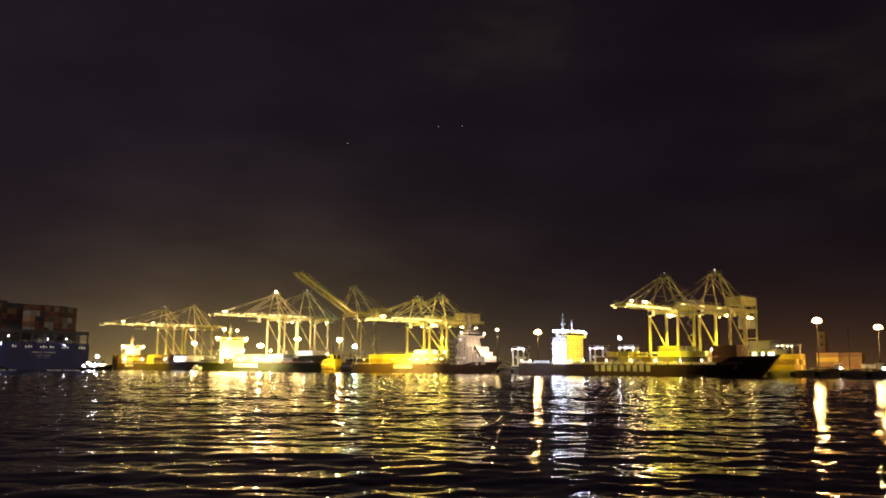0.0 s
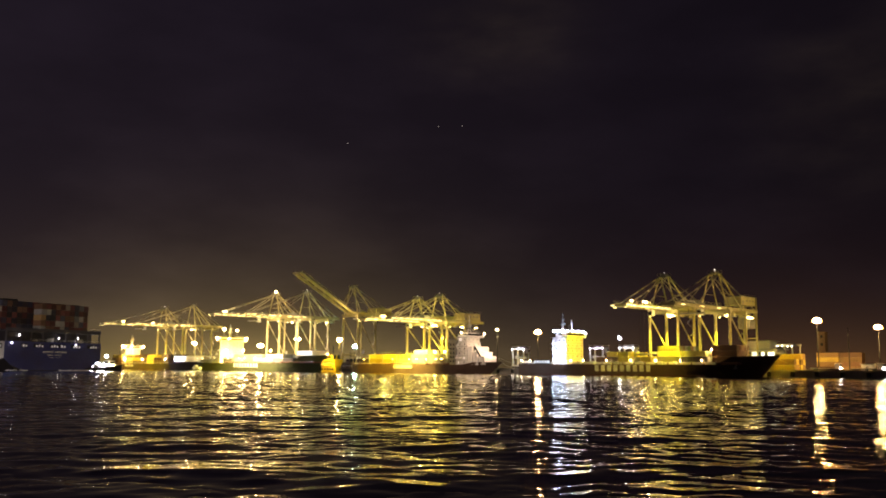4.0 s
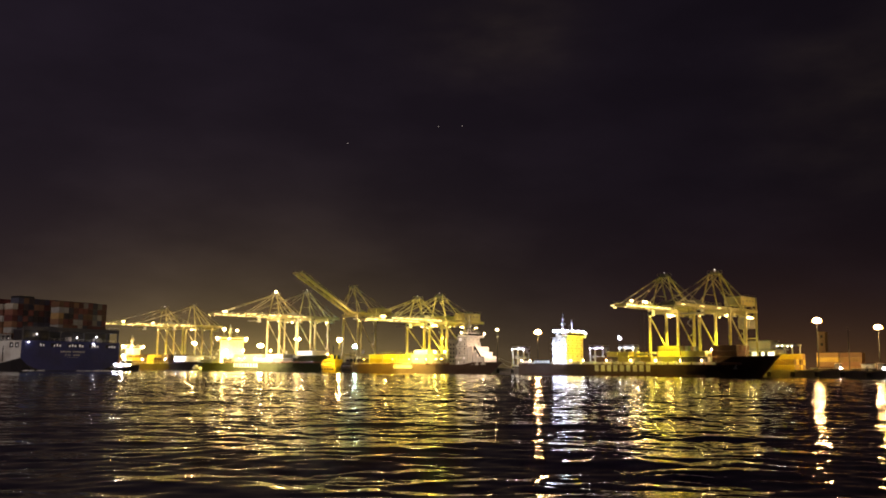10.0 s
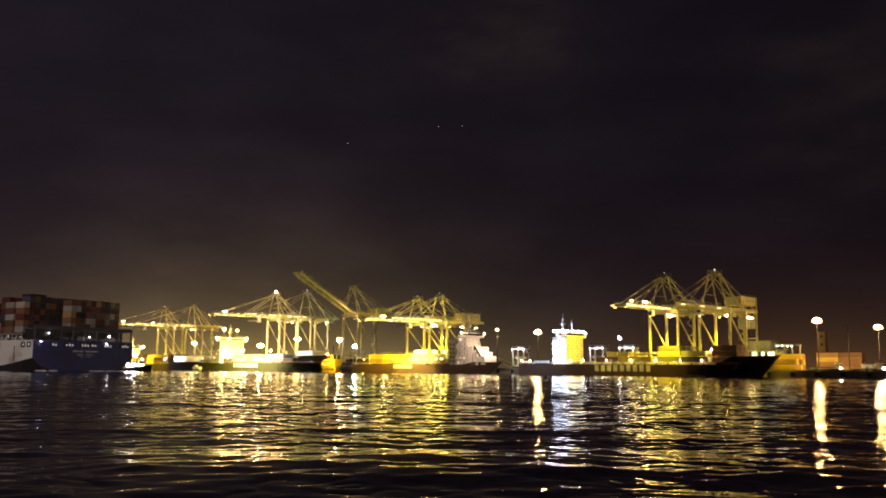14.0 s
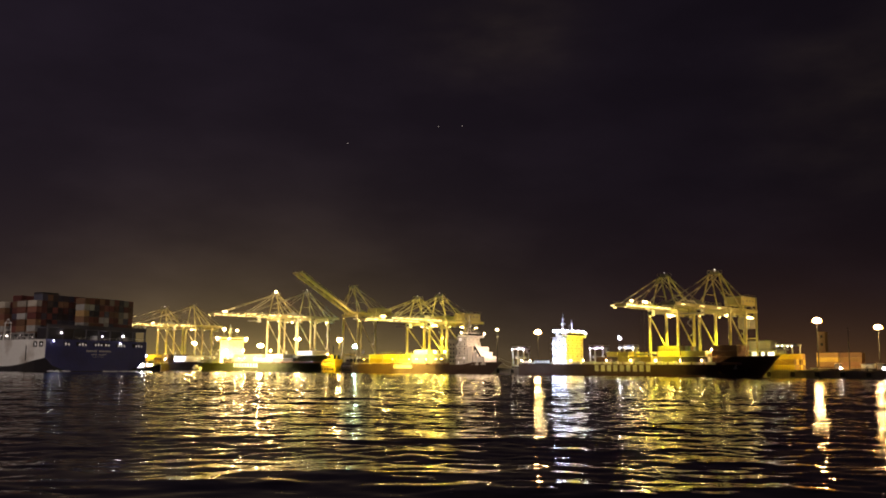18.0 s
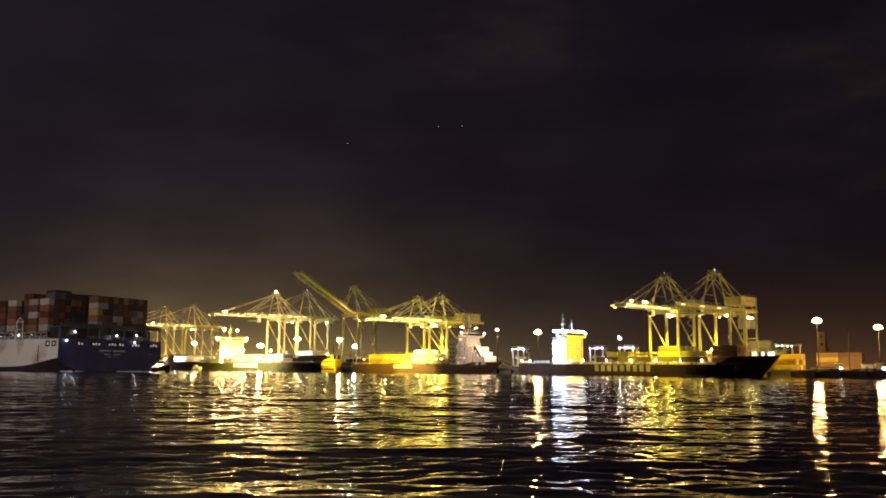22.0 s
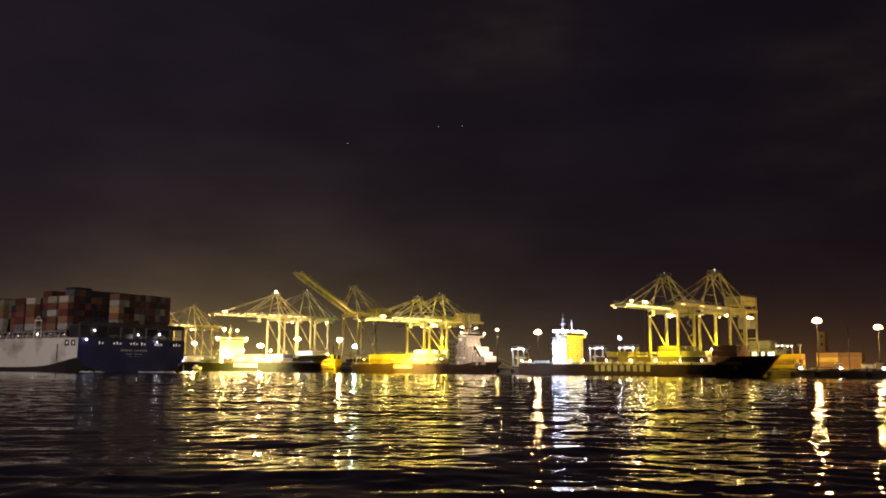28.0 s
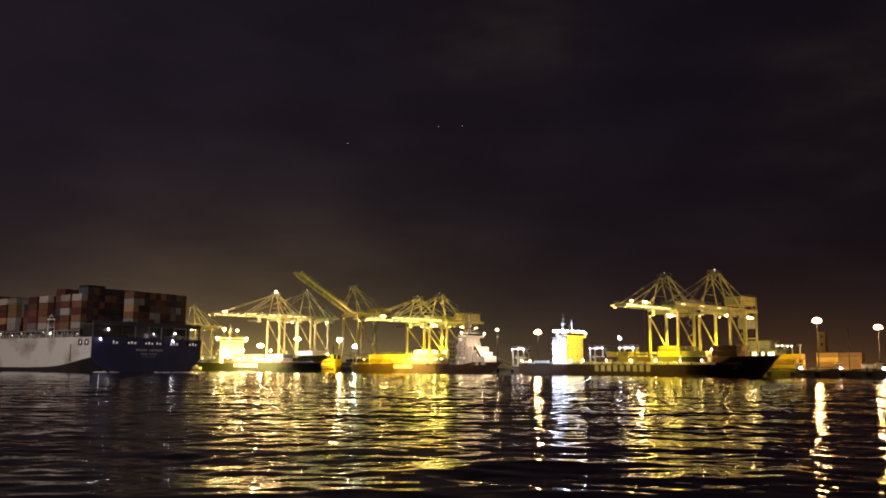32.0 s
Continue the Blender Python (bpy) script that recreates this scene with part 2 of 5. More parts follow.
M = dict(
    crane=paint("crane_cream_paint", (0.52, 0.47, 0.25), 0.5, 0.0, 0.2, 0.2, 0.1, (0.20, 0.11, 0.05), 0.35),
    crane_grey=paint("crane_grey_steel", (0.30, 0.29, 0.27), 0.5, 0.2, 0.2, 0.3),
    cable=paint("stay_steel", (0.40, 0.37, 0.30), 0.45, 0.4, 0.1, 0.5),
    white=paint("ship_white_paint", (0.78, 0.77, 0.73), 0.4, 0.0, 0.08, 0.15, 0.08, (0.30, 0.17, 0.08), 0.25),
    dark_hull=paint("black_hull_paint", (0.135, 0.085, 0.060), 0.4, 0.0, 0.3, 0.1, 0.2, (0.10, 0.05, 0.03), 0.35),
    green_hull=paint("dark_green_hull_paint", (0.085, 0.100, 0.042), 0.4, 0.0, 0.3, 0.1, 0.2, (0.10, 0.06, 0.03), 0.4),
    blue_hull=paint("blue_hull_paint", (0.050, 0.058, 0.195), 0.5, 0.0, 0.2, 0.1, 0.2, (0.05, 0.04, 0.05), 0.35),
    boot=paint("dark_boot_and_shade", (0.025, 0.022, 0.026), 0.45, 0.0, 0.3, 0.12, 0.2),
    grey_hull=paint("pale_grey_hull_paint", (0.62, 0.62, 0.61), 0.45, 0.0, 0.12, 0.09, 0.2, (0.20, 0.14, 0.10), 0.95),
    deck=paint("deck_red_oxide", (0.14, 0.06, 0.045), 0.7, 0.0, 0.3, 0.2),
    pole=paint("dark_pole_steel", (0.012, 0.012, 0.011), 0.8, 0.0, 0.2, 0.5),
    steel=paint("galvanised_steel", (0.36, 0.36, 0.35), 0.45, 0.5, 0.15, 0.5),
    black=paint("black_rubber", (0.025, 0.025, 0.025), 0.8, 0.0, 0.2, 0.5),
    glass=paint("dark_window_glass", (0.015, 0.018, 0.022), 0.08, 0.0, 0.1, 0.5, 0.0),
    concrete=paint("quay_concrete", (0.26, 0.245, 0.215), 0.85, 0.0, 0.2, 0.15, 0.4, (0.10, 0.08, 0.06), 0.5),
    asphalt=paint("terminal_asphalt", (0.055, 0.053, 0.050), 0.8, 0.0, 0.3, 0.1, 0.4, (0.09, 0.08, 0.06), 0.3),
    yellow=paint("yellow_machine_paint", (0.62, 0.42, 0.05), 0.45, 0.0, 0.2, 0.3),
    letter=paint("white_lettering", (0.80, 0.79, 0.76), 0.5, 0.0, 0.1, 0.4),
    building=paint("building_render", (0.55, 0.52, 0.46), 0.8, 0.0, 0.15, 0.15),
    brick=paint("reddish_tower_cladding", (0.060, 0.040, 0.028), 0.8, 0.0, 0.2, 0.2),
    sodium=glowing("sodium_lamp", (1.0, 0.70, 0.20), 110.0),
    amber=glowing("amber_lamp", (1.0, 0.68, 0.26), 190.0),
    warm=glowing("warm_lamp", (1.0, 0.77, 0.30), 90.0),
    cool=glowing("cool_lamp", (0.74, 0.87, 1.0), 60.0),
    lens_sodium=glowing("crane_sodium_lens", (1.0, 0.78, 0.20), 26.0),
    lens_warm=glowing("crane_warm_lens", (1.0, 0.82, 0.32), 26.0),
    lime=glowing("working_deck_lamp", (1.0, 0.74, 0.09), 90.0),
    strip=glowing("boom_strip_glow", (1.0, 0.82, 0.34), 6.0),
    bank=glowing("lamp_glow_lens", (1.0, 0.80, 0.28), 18.0),
    flare=glowing("terminal_warm_lamp", (1.0, 0.76, 0.27), 560.0),
    flare_cool=glowing("terminal_cool_lamp", (0.40, 0.95, 0.82), 190.0),
    house_cool=glowing("house_cool_lamp", (0.42, 0.62, 1.0), 80.0),
    stern=glowing("stern_lamp", (0.86, 0.92, 1.0), 26.0),
    dim=glowing("cabin_lamp", (0.95, 0.92, 0.85), 3.5),
    # dim rim glow standing in for the halo round the mast lamps
    rim_amber=glowing("amber_halo_rim", (1.0, 0.50, 0.10), 1.5),
    rim_warm=glowing("warm_halo_rim", (1.0, 0.72, 0.22), 1.6),
    rim_cool=glowing("cool_halo_rim", (0.55, 0.95, 0.90), 1.3),
    red=glowing("red_beacon", (1.0, 0.12, 0.04), 12.0),
    sea_near=sea("near_water", ((1.6, 0.0085, 1.2), (4.0, 0.0030, 1.2)), 1),
    sea_cross=sea("crossing_water", ((1.8, 0.0080, 1.2), (4.5, 0.0028, 1.2)), 2),
    sea_far=sea("far_water", ((0.06, 0.42, 1.5), (0.16, 0.16, 1.5), (0.45, 0.060, 1.4), (1.3, 0.018, 1.3)), 3),
)
BOX_COLOURS = dict(
    red=(0.15, 0.062, 0.045), maroon=(0.13, 0.040, 0.036), blue=(0.055, 0.058, 0.085), navy=(0.036, 0.034, 0.052), white=(0.42, 0.39, 0.35),
    grey=(0.25, 0.245, 0.24), pale=(0.30, 0.27, 0.23), green=(0.085, 0.12, 0.055), yellow=(0.50, 0.38, 0.09), orange=(0.36, 0.19, 0.085), olive=(0.21, 0.19, 0.065), ochre=(0.30, 0.19, 0.085), brown=(0.16, 0.085, 0.050), dark=(0.045, 0.034, 0.036))
for key, col in BOX_COLOURS.items():
    M["box_" + key] = paint("container_" + key, col, 0.5, 0.0, 0.15, 0.4, 0.2, (0.10, 0.06, 0.04), 0.35, each=0.45)

# ---------------------------------------------------------------- mesh helpers


def block(bm, x0, x1, y0, y1, z0, z1):
    v = [bm.verts.new((x, y, z)) for z in (z0, z1) for y in (y0, y1) for x in (x0, x1)]
    for f in ((0, 2, 3, 1), (4, 5, 7, 6), (0, 1, 5, 4), (2, 6, 7, 3), (0, 4, 6, 2), (1, 3, 7, 5)):
        bm.faces.new([v[i] for i in f])
    return v


def beam_between(bm, p, q, wide, deep=None, sides=4):
    """A square or round member from p to q."""
    p, q = Vector(p), Vector(q)
    d = (q - p).normalized()
    up = Vector((0, 0, 1)) if abs(d.z) < 0.95 else Vector((1, 0, 0))
    s = d.cross(up).normalized()
    t = s.cross(d).normalized()
    deep = wide if deep is None else deep
    rings = []
    for e in (p, q):
        ring = []
        for i in range(sides):
            ang = 2 * math.pi * (i + 0.5) / sides
            k = math.sqrt(2) if sides == 4 else 1.0
            ring.append(bm.verts.new(e + s * (math.cos(ang) * wide / 2 * k) + t * (math.sin(ang) * deep / 2 * k)))
        rings.append(ring)
    for i in range(sides):
        j = (i + 1) % sides
        bm.faces.new((rings[0][i], rings[0][j], rings[1][j], rings[1][i]))
    bm.faces.new(rings[0][::-1])
    bm.faces.new(rings[1])


def drum(bm, centre, radius, height, axis=2, sides=14, top=None):
    top = radius if top is None else top
    c = Vector(centre)
    rings = []
    for h, r in ((0, radius), (height, top)):
        ring = []
        for i in range(sides):
            a = 2 * math.pi * i / sides
            co = [0, 0, 0]
            co[axis] = h
            co[(axis + 1) % 3], co[(axis + 2) % 3] = math.cos(a) * r, math.sin(a) * r
            ring.append(bm.verts.new(c + Vector(co)))
        rings.append(ring)
    for i in range(sides):
        j = (i + 1) % sides
        bm.faces.new((rings[0][i], rings[0][j], rings[1][j], rings[1][i]))
    bm.faces.new(rings[0][::-1])
    bm.faces.new(rings[1])


def dome(bm, centre, r, flat=1.0):
    bmesh.ops.create_icosphere(bm, subdivisions=2, radius=r, matrix=Matrix.Translation(centre) @ Matrix.Diagonal((1, 1, flat, 1)))


def mesh_of(name, bm, material, bevel=0.0, smooth=False):
    if bevel:
        bmesh.ops.bevel(bm, geom=list(bm.edges), offset=bevel, segments=1, affect="EDGES")
    bmesh.ops.recalc_face_normals(bm, faces=bm.faces)
    me = bpy.data.meshes.new(name)
    bm.to_mesh(me)
    bm.free()
    if smooth:
        for p in me.polygons:
            p.use_smooth = True
    me.materials.append(material)
    return me


def part(name, bm, material, parent=None, label="", bevel=0.0, smooth=False):
    ob = new(name, mesh_of(name, bm, material, bevel, smooth))
    ob.parent = parent
    if label:
        tagged(ob, label)
    return ob


def boxes(name, material, parent, *dims, bevel=0.0, label=""):
    bm = bmesh.new()
    for d in dims:
        block(bm, *d)
    return part(name, bm, material, parent, label, bevel)


def bars(name, material, parent, members, label=""):
    bm = bmesh.new()
    for p, q, w, *rest in members:
        beam_between(bm, p, q, w, *rest)
    return part(name, bm, material, parent, label)


def thing(name, where, turn=0.0, label="", category="", group="", kind=""):
    ob = new(name)
    ob.matrix_basis = pose(*where, 0, 0, turn)
    return tagged(ob, label, category, group, kind)


SHARED = {}


def box_mesh(colour, long):
    """One freight container's mesh: recessed panels in a frame, origin at the middle of its base."""
    key = (colour, long)
    if key not in SHARED:
        bm = bmesh.new()
        length = 12.19 if long else 6.06
        block(bm, -length / 2 + 0.04, length / 2 - 0.04, -1.20, 1.20, 0.06, 2.54)
        out = bmesh.ops.inset_individual(bm, faces=list(bm.faces), thickness=0.16, depth=-0.05)
        SHARED[key] = mesh_of("container", bm, M["box_" + colour])
    return SHARED[key]


def container(parent, m, colour, long=True, name="container"):
    ob = new(name, box_mesh(colour, long))
    ob.parent = parent
    ob.matrix_basis = m
    return ob

# ---------------------------------------------------------------- water


def wave_sheet(name, waves, seed, material, base):
    """A rigid piece of choppy water, widening with distance; its rim sinks below the open water."""
    ys, y = [-25.0], -25.0
    while y < 470.0:
        y += 0.20 + max(0.0, y - 50.0) * 0.0030
        ys.append(y)
    ny, nx = len(ys), 500
    gu, gy = np.meshgrid(np.linspace(-1, 1, nx), np.array(ys))
    wide = 38.0 + 0.46 * (gy + 25.0)
    gx = gu * wide
    rng = np.random.RandomState(seed)
    h = np.zeros_like(gx)
    for length, steep, count, fan in waves:
        for _ in range(count):
            k = 2 * math.pi / (length * rng.uniform(0.7, 1.4))
            turn = rng.normal(0.12, fan)
            arg = k * (gx * math.sin(turn) + gy * math.cos(turn)) + rng.uniform(0, 6.283)
            h += steep / k * (np.sin(arg) - 0.18 * np.cos(2 * arg))
    rim = np.minimum((1 - np.abs(gu)) * wide / 12.0, np.minimum((gy + 25.0) / 18.0, (ys[-1] - gy) / 30.0))
    h = base + h - 0.6 * (1 - np.clip(rim, 0, 1)) ** 2
    me = bpy.data.meshes.new(name)
    idx = np.arange(nx * ny).reshape(ny, nx)
    quads = np.stack((idx[:-1, :-1], idx[:-1, 1:], idx[1:, 1:], idx[1:, :-1]), -1).reshape(-1, 4)
    me.vertices.add(nx * ny)
    me.vertices.foreach_set("co", np.stack((gx, gy, h), -1).astype(np.float32).ravel())
    me.loops.add(quads.size)
    me.loops.foreach_set("vertex_index", quads.ravel().astype(np.int32))
    me.polygons.add(len(quads))
    me.polygons.foreach_set("loop_start", np.arange(0, quads.size, 4, dtype=np.int32))
    me.update(calc_edges=True)
    me.polygons.foreach_set("use_smooth", np.ones(len(quads), dtype=bool))
    me.materials.append(material)
    return new(name, me)


far_bm = bmesh.new()
rows_y = (-400.0, 0.0, 60.0, 110.0, 170.0, 260.0, 430.0, 520.0, 2500.0, 4900.0)
deep = (-0.45, -0.45, -0.45, -0.45, -0.45, -0.45, -0.40, 0.0, 0.0, 0.0)
cols_x = (-4900.0, -2000.0, -600.0, -200.0, -60.0, 60.0, 200.0, 600.0, 2000.0, 4900.0)
grid = [[far_bm.verts.new((x, y, z)) for x in cols_x] for y, z in zip(rows_y, deep)]
for i in range(len(rows_y) - 1):
    for j in range(len(cols_x) - 1):
        far_bm.faces.new((grid[i][j], grid[i][j + 1], grid[i + 1][j + 1], grid[i + 1][j]))
water = tagged(part("water", far_bm, M["sea_far"]), "dark rippled harbour water reflecting yellow lights", "water", kind="structure")
swell = tagged(wave_sheet("water_swell", ((14.0, 0.0090, 5, 0.6), (7.0, 0.0066, 8, 0.9), (3.6, 0.0078, 12, 1.0), (1.9, 0.0098, 18, 1.0), (1.0, 0.0125, 26, 1.0)), 5, M["sea_near"], 0.0),
               "dark choppy harbour water with small swell", "water", kind="structure")
chop = tagged(wave_sheet("water_chop", ((12.0, 0.0090, 5, 0.6), (6.0, 0.0066, 8, 0.9), (3.2, 0.0078, 12, 1.0), (1.7, 0.0098, 18, 1.0), (0.95, 0.0125, 26, 1.0)), 9, M["sea_cross"], -0.02),
              "dark crossing ripples on harbour water", "water", kind="structure")

# ---------------------------------------------------------------- quay and land
QZ = 3.0
EDGE = 25.0


def slab(name, material, corners, z0, z1, label, category):
    bm = bmesh.new()
    low = [bm.verts.new(quay(a, b, z0)) for a, b in corners]
    top = [bm.verts.new(quay(a, b, z1)) for a, b in corners]
    k = len(corners)
    for i in range(k):
        j = (i + 1) % k
        bm.faces.new((low[i], low[j], top[j], top[i]))
    bm.faces.new(top)
    bm.faces.new(low[::-1])
    return tagged(part(name, bm, material), label, category, kind="structure")


slab("quay_apron", M["concrete"], ((-900, EDGE), (420, EDGE), (420, EDGE + 34), (-900, EDGE + 34)), -6, QZ, "pale stained concrete quay apron under the cranes", "quay")
slab("ground", M["asphalt"], ((-3400, EDGE + 34), (1200, EDGE + 34), (1200, 3200), (-3400, 3200)), -6, QZ - 0.02, "dark asphalt ground of the container terminal", "ground")
slab("ground_far", M["asphalt"], ((-3400, EDGE), (-900, EDGE), (-900, EDGE + 34), (-3400, EDGE + 34)), -6, QZ - 0.04, "dark unlit shore ground", "ground")

fender_wall = thing("quay_fenders", quay(0, EDGE, 0), -45, "black rubber fenders and cap beam along the concrete quay wall", "fender", kind="structure")
for i, a in enumerate(range(-440, 330, 11)):
    boxes("fender", M["black"], fender_wall, (a - 0.9, a + 0.9, -1.1, -0.02, 0.3, 2.5), bevel=0.15)
boxes("cap_beam", M["concrete"], fender_wall, (-900, 420, -0.25, -0.01, 2.55, 3.35))
boxes("crane_rail", M["steel"], fender_wall, (-900, 420, 1.94, 2.06, QZ, QZ + 0.12), (-900, 420, 17.94, 18.06, QZ, QZ + 0.12))

# ---------------------------------------------------------------- quay cranes


def crane(a, apex, boom, out, back, lift=0.0, house=True, label="", lights="sodium", top_lamp=False, trolley_at=0.4, bright=True, rear=False, drop=1.4, tall=5.5, banks=(), raised=0.0):
    """A ship-to-shore gantry crane; local x points over the water, y along the quay."""
    c = thing("quay_crane", quay(a, EDGE + 2, QZ), 225, label, "crane", "quay cranes")
    hb, ha = boom - QZ - 1.7, apex - QZ - 0.8
    s, g = 8.0, 16.0
    for y in (-s, s):
        for x, w in ((0.0, 1.25), (-g, 1.15)):
            boxes("leg", M["crane"], c, (x - w / 2, x + w / 2, y - 0.5, y + 0.5, 2.4, hb - 0.9), bevel=0.08)
            b = boxes("bogie", M["crane_grey"], c, (x - 0.7, x + 0.7, y - 3.2, y + 3.2, 0.85, 2.0), (x - 0.5, x + 0.5, y - 1.0, y + 1.0, 2.0, 2.4), bevel=0.06)
            bm = bmesh.new()
            for k in range(4):
                drum(bm, (x - 0.2, y - 2.4 + 1.6 * k, 0.52), 0.42, 0.4, axis=0, sides=10)
            part("wheels", bm, M["black"], b)
        bars("brace", M["crane"], c, [((-0.3, y, hb - 2.0), (-g + 0.4, y, 11.0), 0.5)])
        bars("ladder", M["crane_grey"], c, [((-g + 0.95, y - 0.3, 9.4), (-g + 0.95, y - 0.3, hb - 1.0), 0.10), ((-g + 0.95, y + 0.3, 9.4), (-g + 0.95, y + 0.3, hb - 1.0), 0.10)])
        bars("brace", M["crane"], c, [((-g - 0.2, y, hb - 1.0), (-g - 9.0, y * 0.45, hb + 0.4), 0.5)])
        boxes("portal_beam", M["crane"], c, (-g + 0.7, -0.75, y - 0.4, y + 0.4, 8.0, 9.2), bevel=0.06)
    for x in (0.0, -g):
        boxes("sill_beam", M["crane"], c, (x - 0.55, x + 0.55, -s + 0.6, s - 0.6, 2.5, 3.9), bevel=0.06)
        boxes("cross_beam", M["crane"], c, (x - 0.8, x + 0.8, -s - 0.7, s + 0.7, hb - 0.9, hb + 0.9), bevel=0.06)
    for y in (-3.0, 3.0):
        boxes("girder", M["crane"], c, (-back, 0.6, y - 0.55, y + 0.55, hb + 0.95, hb + 2.6), bevel=0.05)
    for x in (-back + 0.5, -back * 0.72, -g - 1.0, -g * 0.5):
        boxes("girder_tie", M["crane"], c, (x - 0.3, x + 0.3, -2.4, 2.4, hb + 1.2, hb + 2.0))
    jib = thing("boom", (0.8, 0, hb + 1.8))
    jib.parent = c
    jib.matrix_basis = pose(0.8, 0, hb + 1.8, 0, -lift, 0)
    for y in (-3.0, 3.0):
        boxes("boom_girder", M["crane"], jib, (0, out, y - 0.5, y + 0.5, -0.85, 0.8), bevel=0.05)
        rail = [((0, y * 1.42, 1.9), (out, y * 1.42, 1.9), 0.09), ((0, y * 1.42, 1.35), (out, y * 1.42, 1.35), 0.07)]
        rail += [((x, y * 1.42, 0.8), (x, y * 1.42, 1.9), 0.08) for x in np.arange(0.5, out, 3.0)]
        bars("handrail", M["cable"], jib, rail)
        boxes("walkway", M["crane_grey"], jib, (0, out, min(y * 1.18, y * 1.46), max(y * 1.18, y * 1.46), 0.7, 0.8))
    for x in np.linspace(1.0, out - 0.4, 7):
        boxes("boom_tie", M["crane"], jib, (x - 0.25, x + 0.25, -2.5, 2.5, -0.4, 0.4))
    boxes("tip_platform", M["crane"], jib, (out, out + 1.6, -3.6, 3.6, -0.8, -0.6), (out - 0.5, out, -2.4, 2.4, -0.6, 0.1))
    bars("tip_rail", M["cable"], jib, [((out + 1.5, -3.5, z), (out + 1.5, 3.5, z), 0.09) for z in (-0.1, 0.45)] + [((out + 1.5, y, -0.6), (out + 1.5, y, 0.45), 0.09) for y in (-3.5, -1.2, 1.2, 3.5)])
    for y in (-3.0, 3.0):
        tip_box = boxes("tip_floodlight", M["crane_grey"], jib, (out + 0.2, out + 0.8, y - 0.4, y + 0.4, -1.2, -0.82))
        if bright and not lift:
            boxes("lens", M["strip"], tip_box, (out + 0.25, out + 0.84, y - 0.36, y + 0.36, -1.4, -1.2))
    # the A-frame over the water-side legs
    top = (-1.5, ha)
    for y in (-1.0, 1.0):
        bars("mast_leg", M["crane"], c, [((0, y * s * 0.9, hb + 0.8), (top[0] + 0.8, y * 2.4, top[1]), 0.55)])
        bars("mast_leg", M["crane"], c, [((-g, y * s * 0.8, hb + 0.8), (top[0] - 0.8, y * 2.4, top[1]), 0.5)])
        bars("mast_tie", M["crane"], c, [((-0.3 + top[0] * 0.4, y * (s * 0.9 * 0.55 + 2.4 * 0.45), hb + 0.8 + (ha - hb - 0.8) * 0.45), (-g * 0.55 + top[0] * 0.45, y * (s * 0.8 * 0.55 + 2.4 * 0.45), hb + 0.8 + (ha - hb - 0.8) * 0.45), 0.22)])
        bars("back_stay", M["cable"], c, [((top[0], y * 2.2, top[1]), (-back + 2.5, y * 3.0, hb + 2.6), 0.38)])
        bars("back_stay", M["cable"], c, [((top[0], y * 2.2, top[1] - 1.0), (-back * 0.62, y * 3.0, hb + 2.6), 0.30)])
        for f in (0.48, 0.90):
            if lift:
                mid = Vector((4.5 + 2.0 * f, y * 2.2, top[1] - 10.8 - 2.0 * f))
                hold = jib.matrix_basis @ Vector((out * (0.22 + 0.25 * f), y * 3.0, 0.8))
                bars("fore_stay", M["cable"], c, [((top[0], y * 1.5, top[1]), mid, 0.36), (mid, hold, 0.36)])
            else:
                tip = jib.matrix_basis @ Vector((out * f, y * 3.0, 0.8))
                bars("fore_stay", M["cable"], c, [((top[0], y * 2.2, top[1]), tip, 0.40)])
    boxes("mast_head", M["crane_grey"], c, (top[0] - 1.5, top[0] + 1.5, -3.0, 3.0, top[1] - 0.35, top[1] + 0.25), (top[0] - 0.7, top[0] + 0.7, -0.8, 0.8, top[1] + 0.25, top[1] + 1.1), bevel=0.05)
    bm = bmesh.new()
    for y in (-2.0, -0.9, 0.9, 2.0):
        drum(bm, (top[0], y - 0.12, top[1] + 0.75), 0.6, 0.24, axis=1, sides=12)
    part("sheaves", bm, M["crane_grey"], c)
    bars("mast_rail", M["cable"], c, [((top[0] - 1.8, y, top[1] + 1.4), (top[0] + 1.8, y, top[1] + 1.4), 0.1) for y in (-3.0, 3.0)]
         + [((top[0] + x, -3.0, top[1] + 1.4), (top[0] + x, 3.0, top[1] + 1.4), 0.1) for x in (-1.8, 1.8)]
         + [((top[0] + x, y, top[1]), (top[0] + x, y, top[1] + 1.4), 0.1) for y in (-3.0, 3.0) for x in (-1.8, 1.8)])
    if house:
        x1 = -g - 3.0
        x0 = max(-back + 1.0, x1 - 15.0)
        hb += raised
        h = boxes("machinery_house", M["crane"], c, (x0, x1, -4.6, 4.6, hb + 2.7, hb + 2.7 + tall), bevel=0.1)
        boxes("house_roof", M["crane_grey"], h, (x0 - 0.3, x1 + 0.3, -4.9, 4.9, hb + 2.7 + tall, hb + 3.05 + tall))
        bars("roof_rail", M["cable"], h, [((x0, y, hb + 4.1 + tall), (x1, y, hb + 4.1 + tall), 0.09) for y in (-4.8, 4.8)] + [((x0 + (x1 - x0) * k / 4, y, hb + 3.0 + tall), (x0 + (x1 - x0) * k / 4, y, hb + 4.1 + tall), 0.09) for k in range(5) for y in (-4.8, 4.8)])
        boxes("roof_vent", M["crane_grey"], h, (x0 + 2.0, x0 + 3.6, -2.0, -0.4, hb + 3.05 + tall, hb + 4.2 + tall), (x0 + 6.0, x0 + 7.2, 0.6, 1.8, hb + 3.05 + tall, hb + 3.9 + tall))
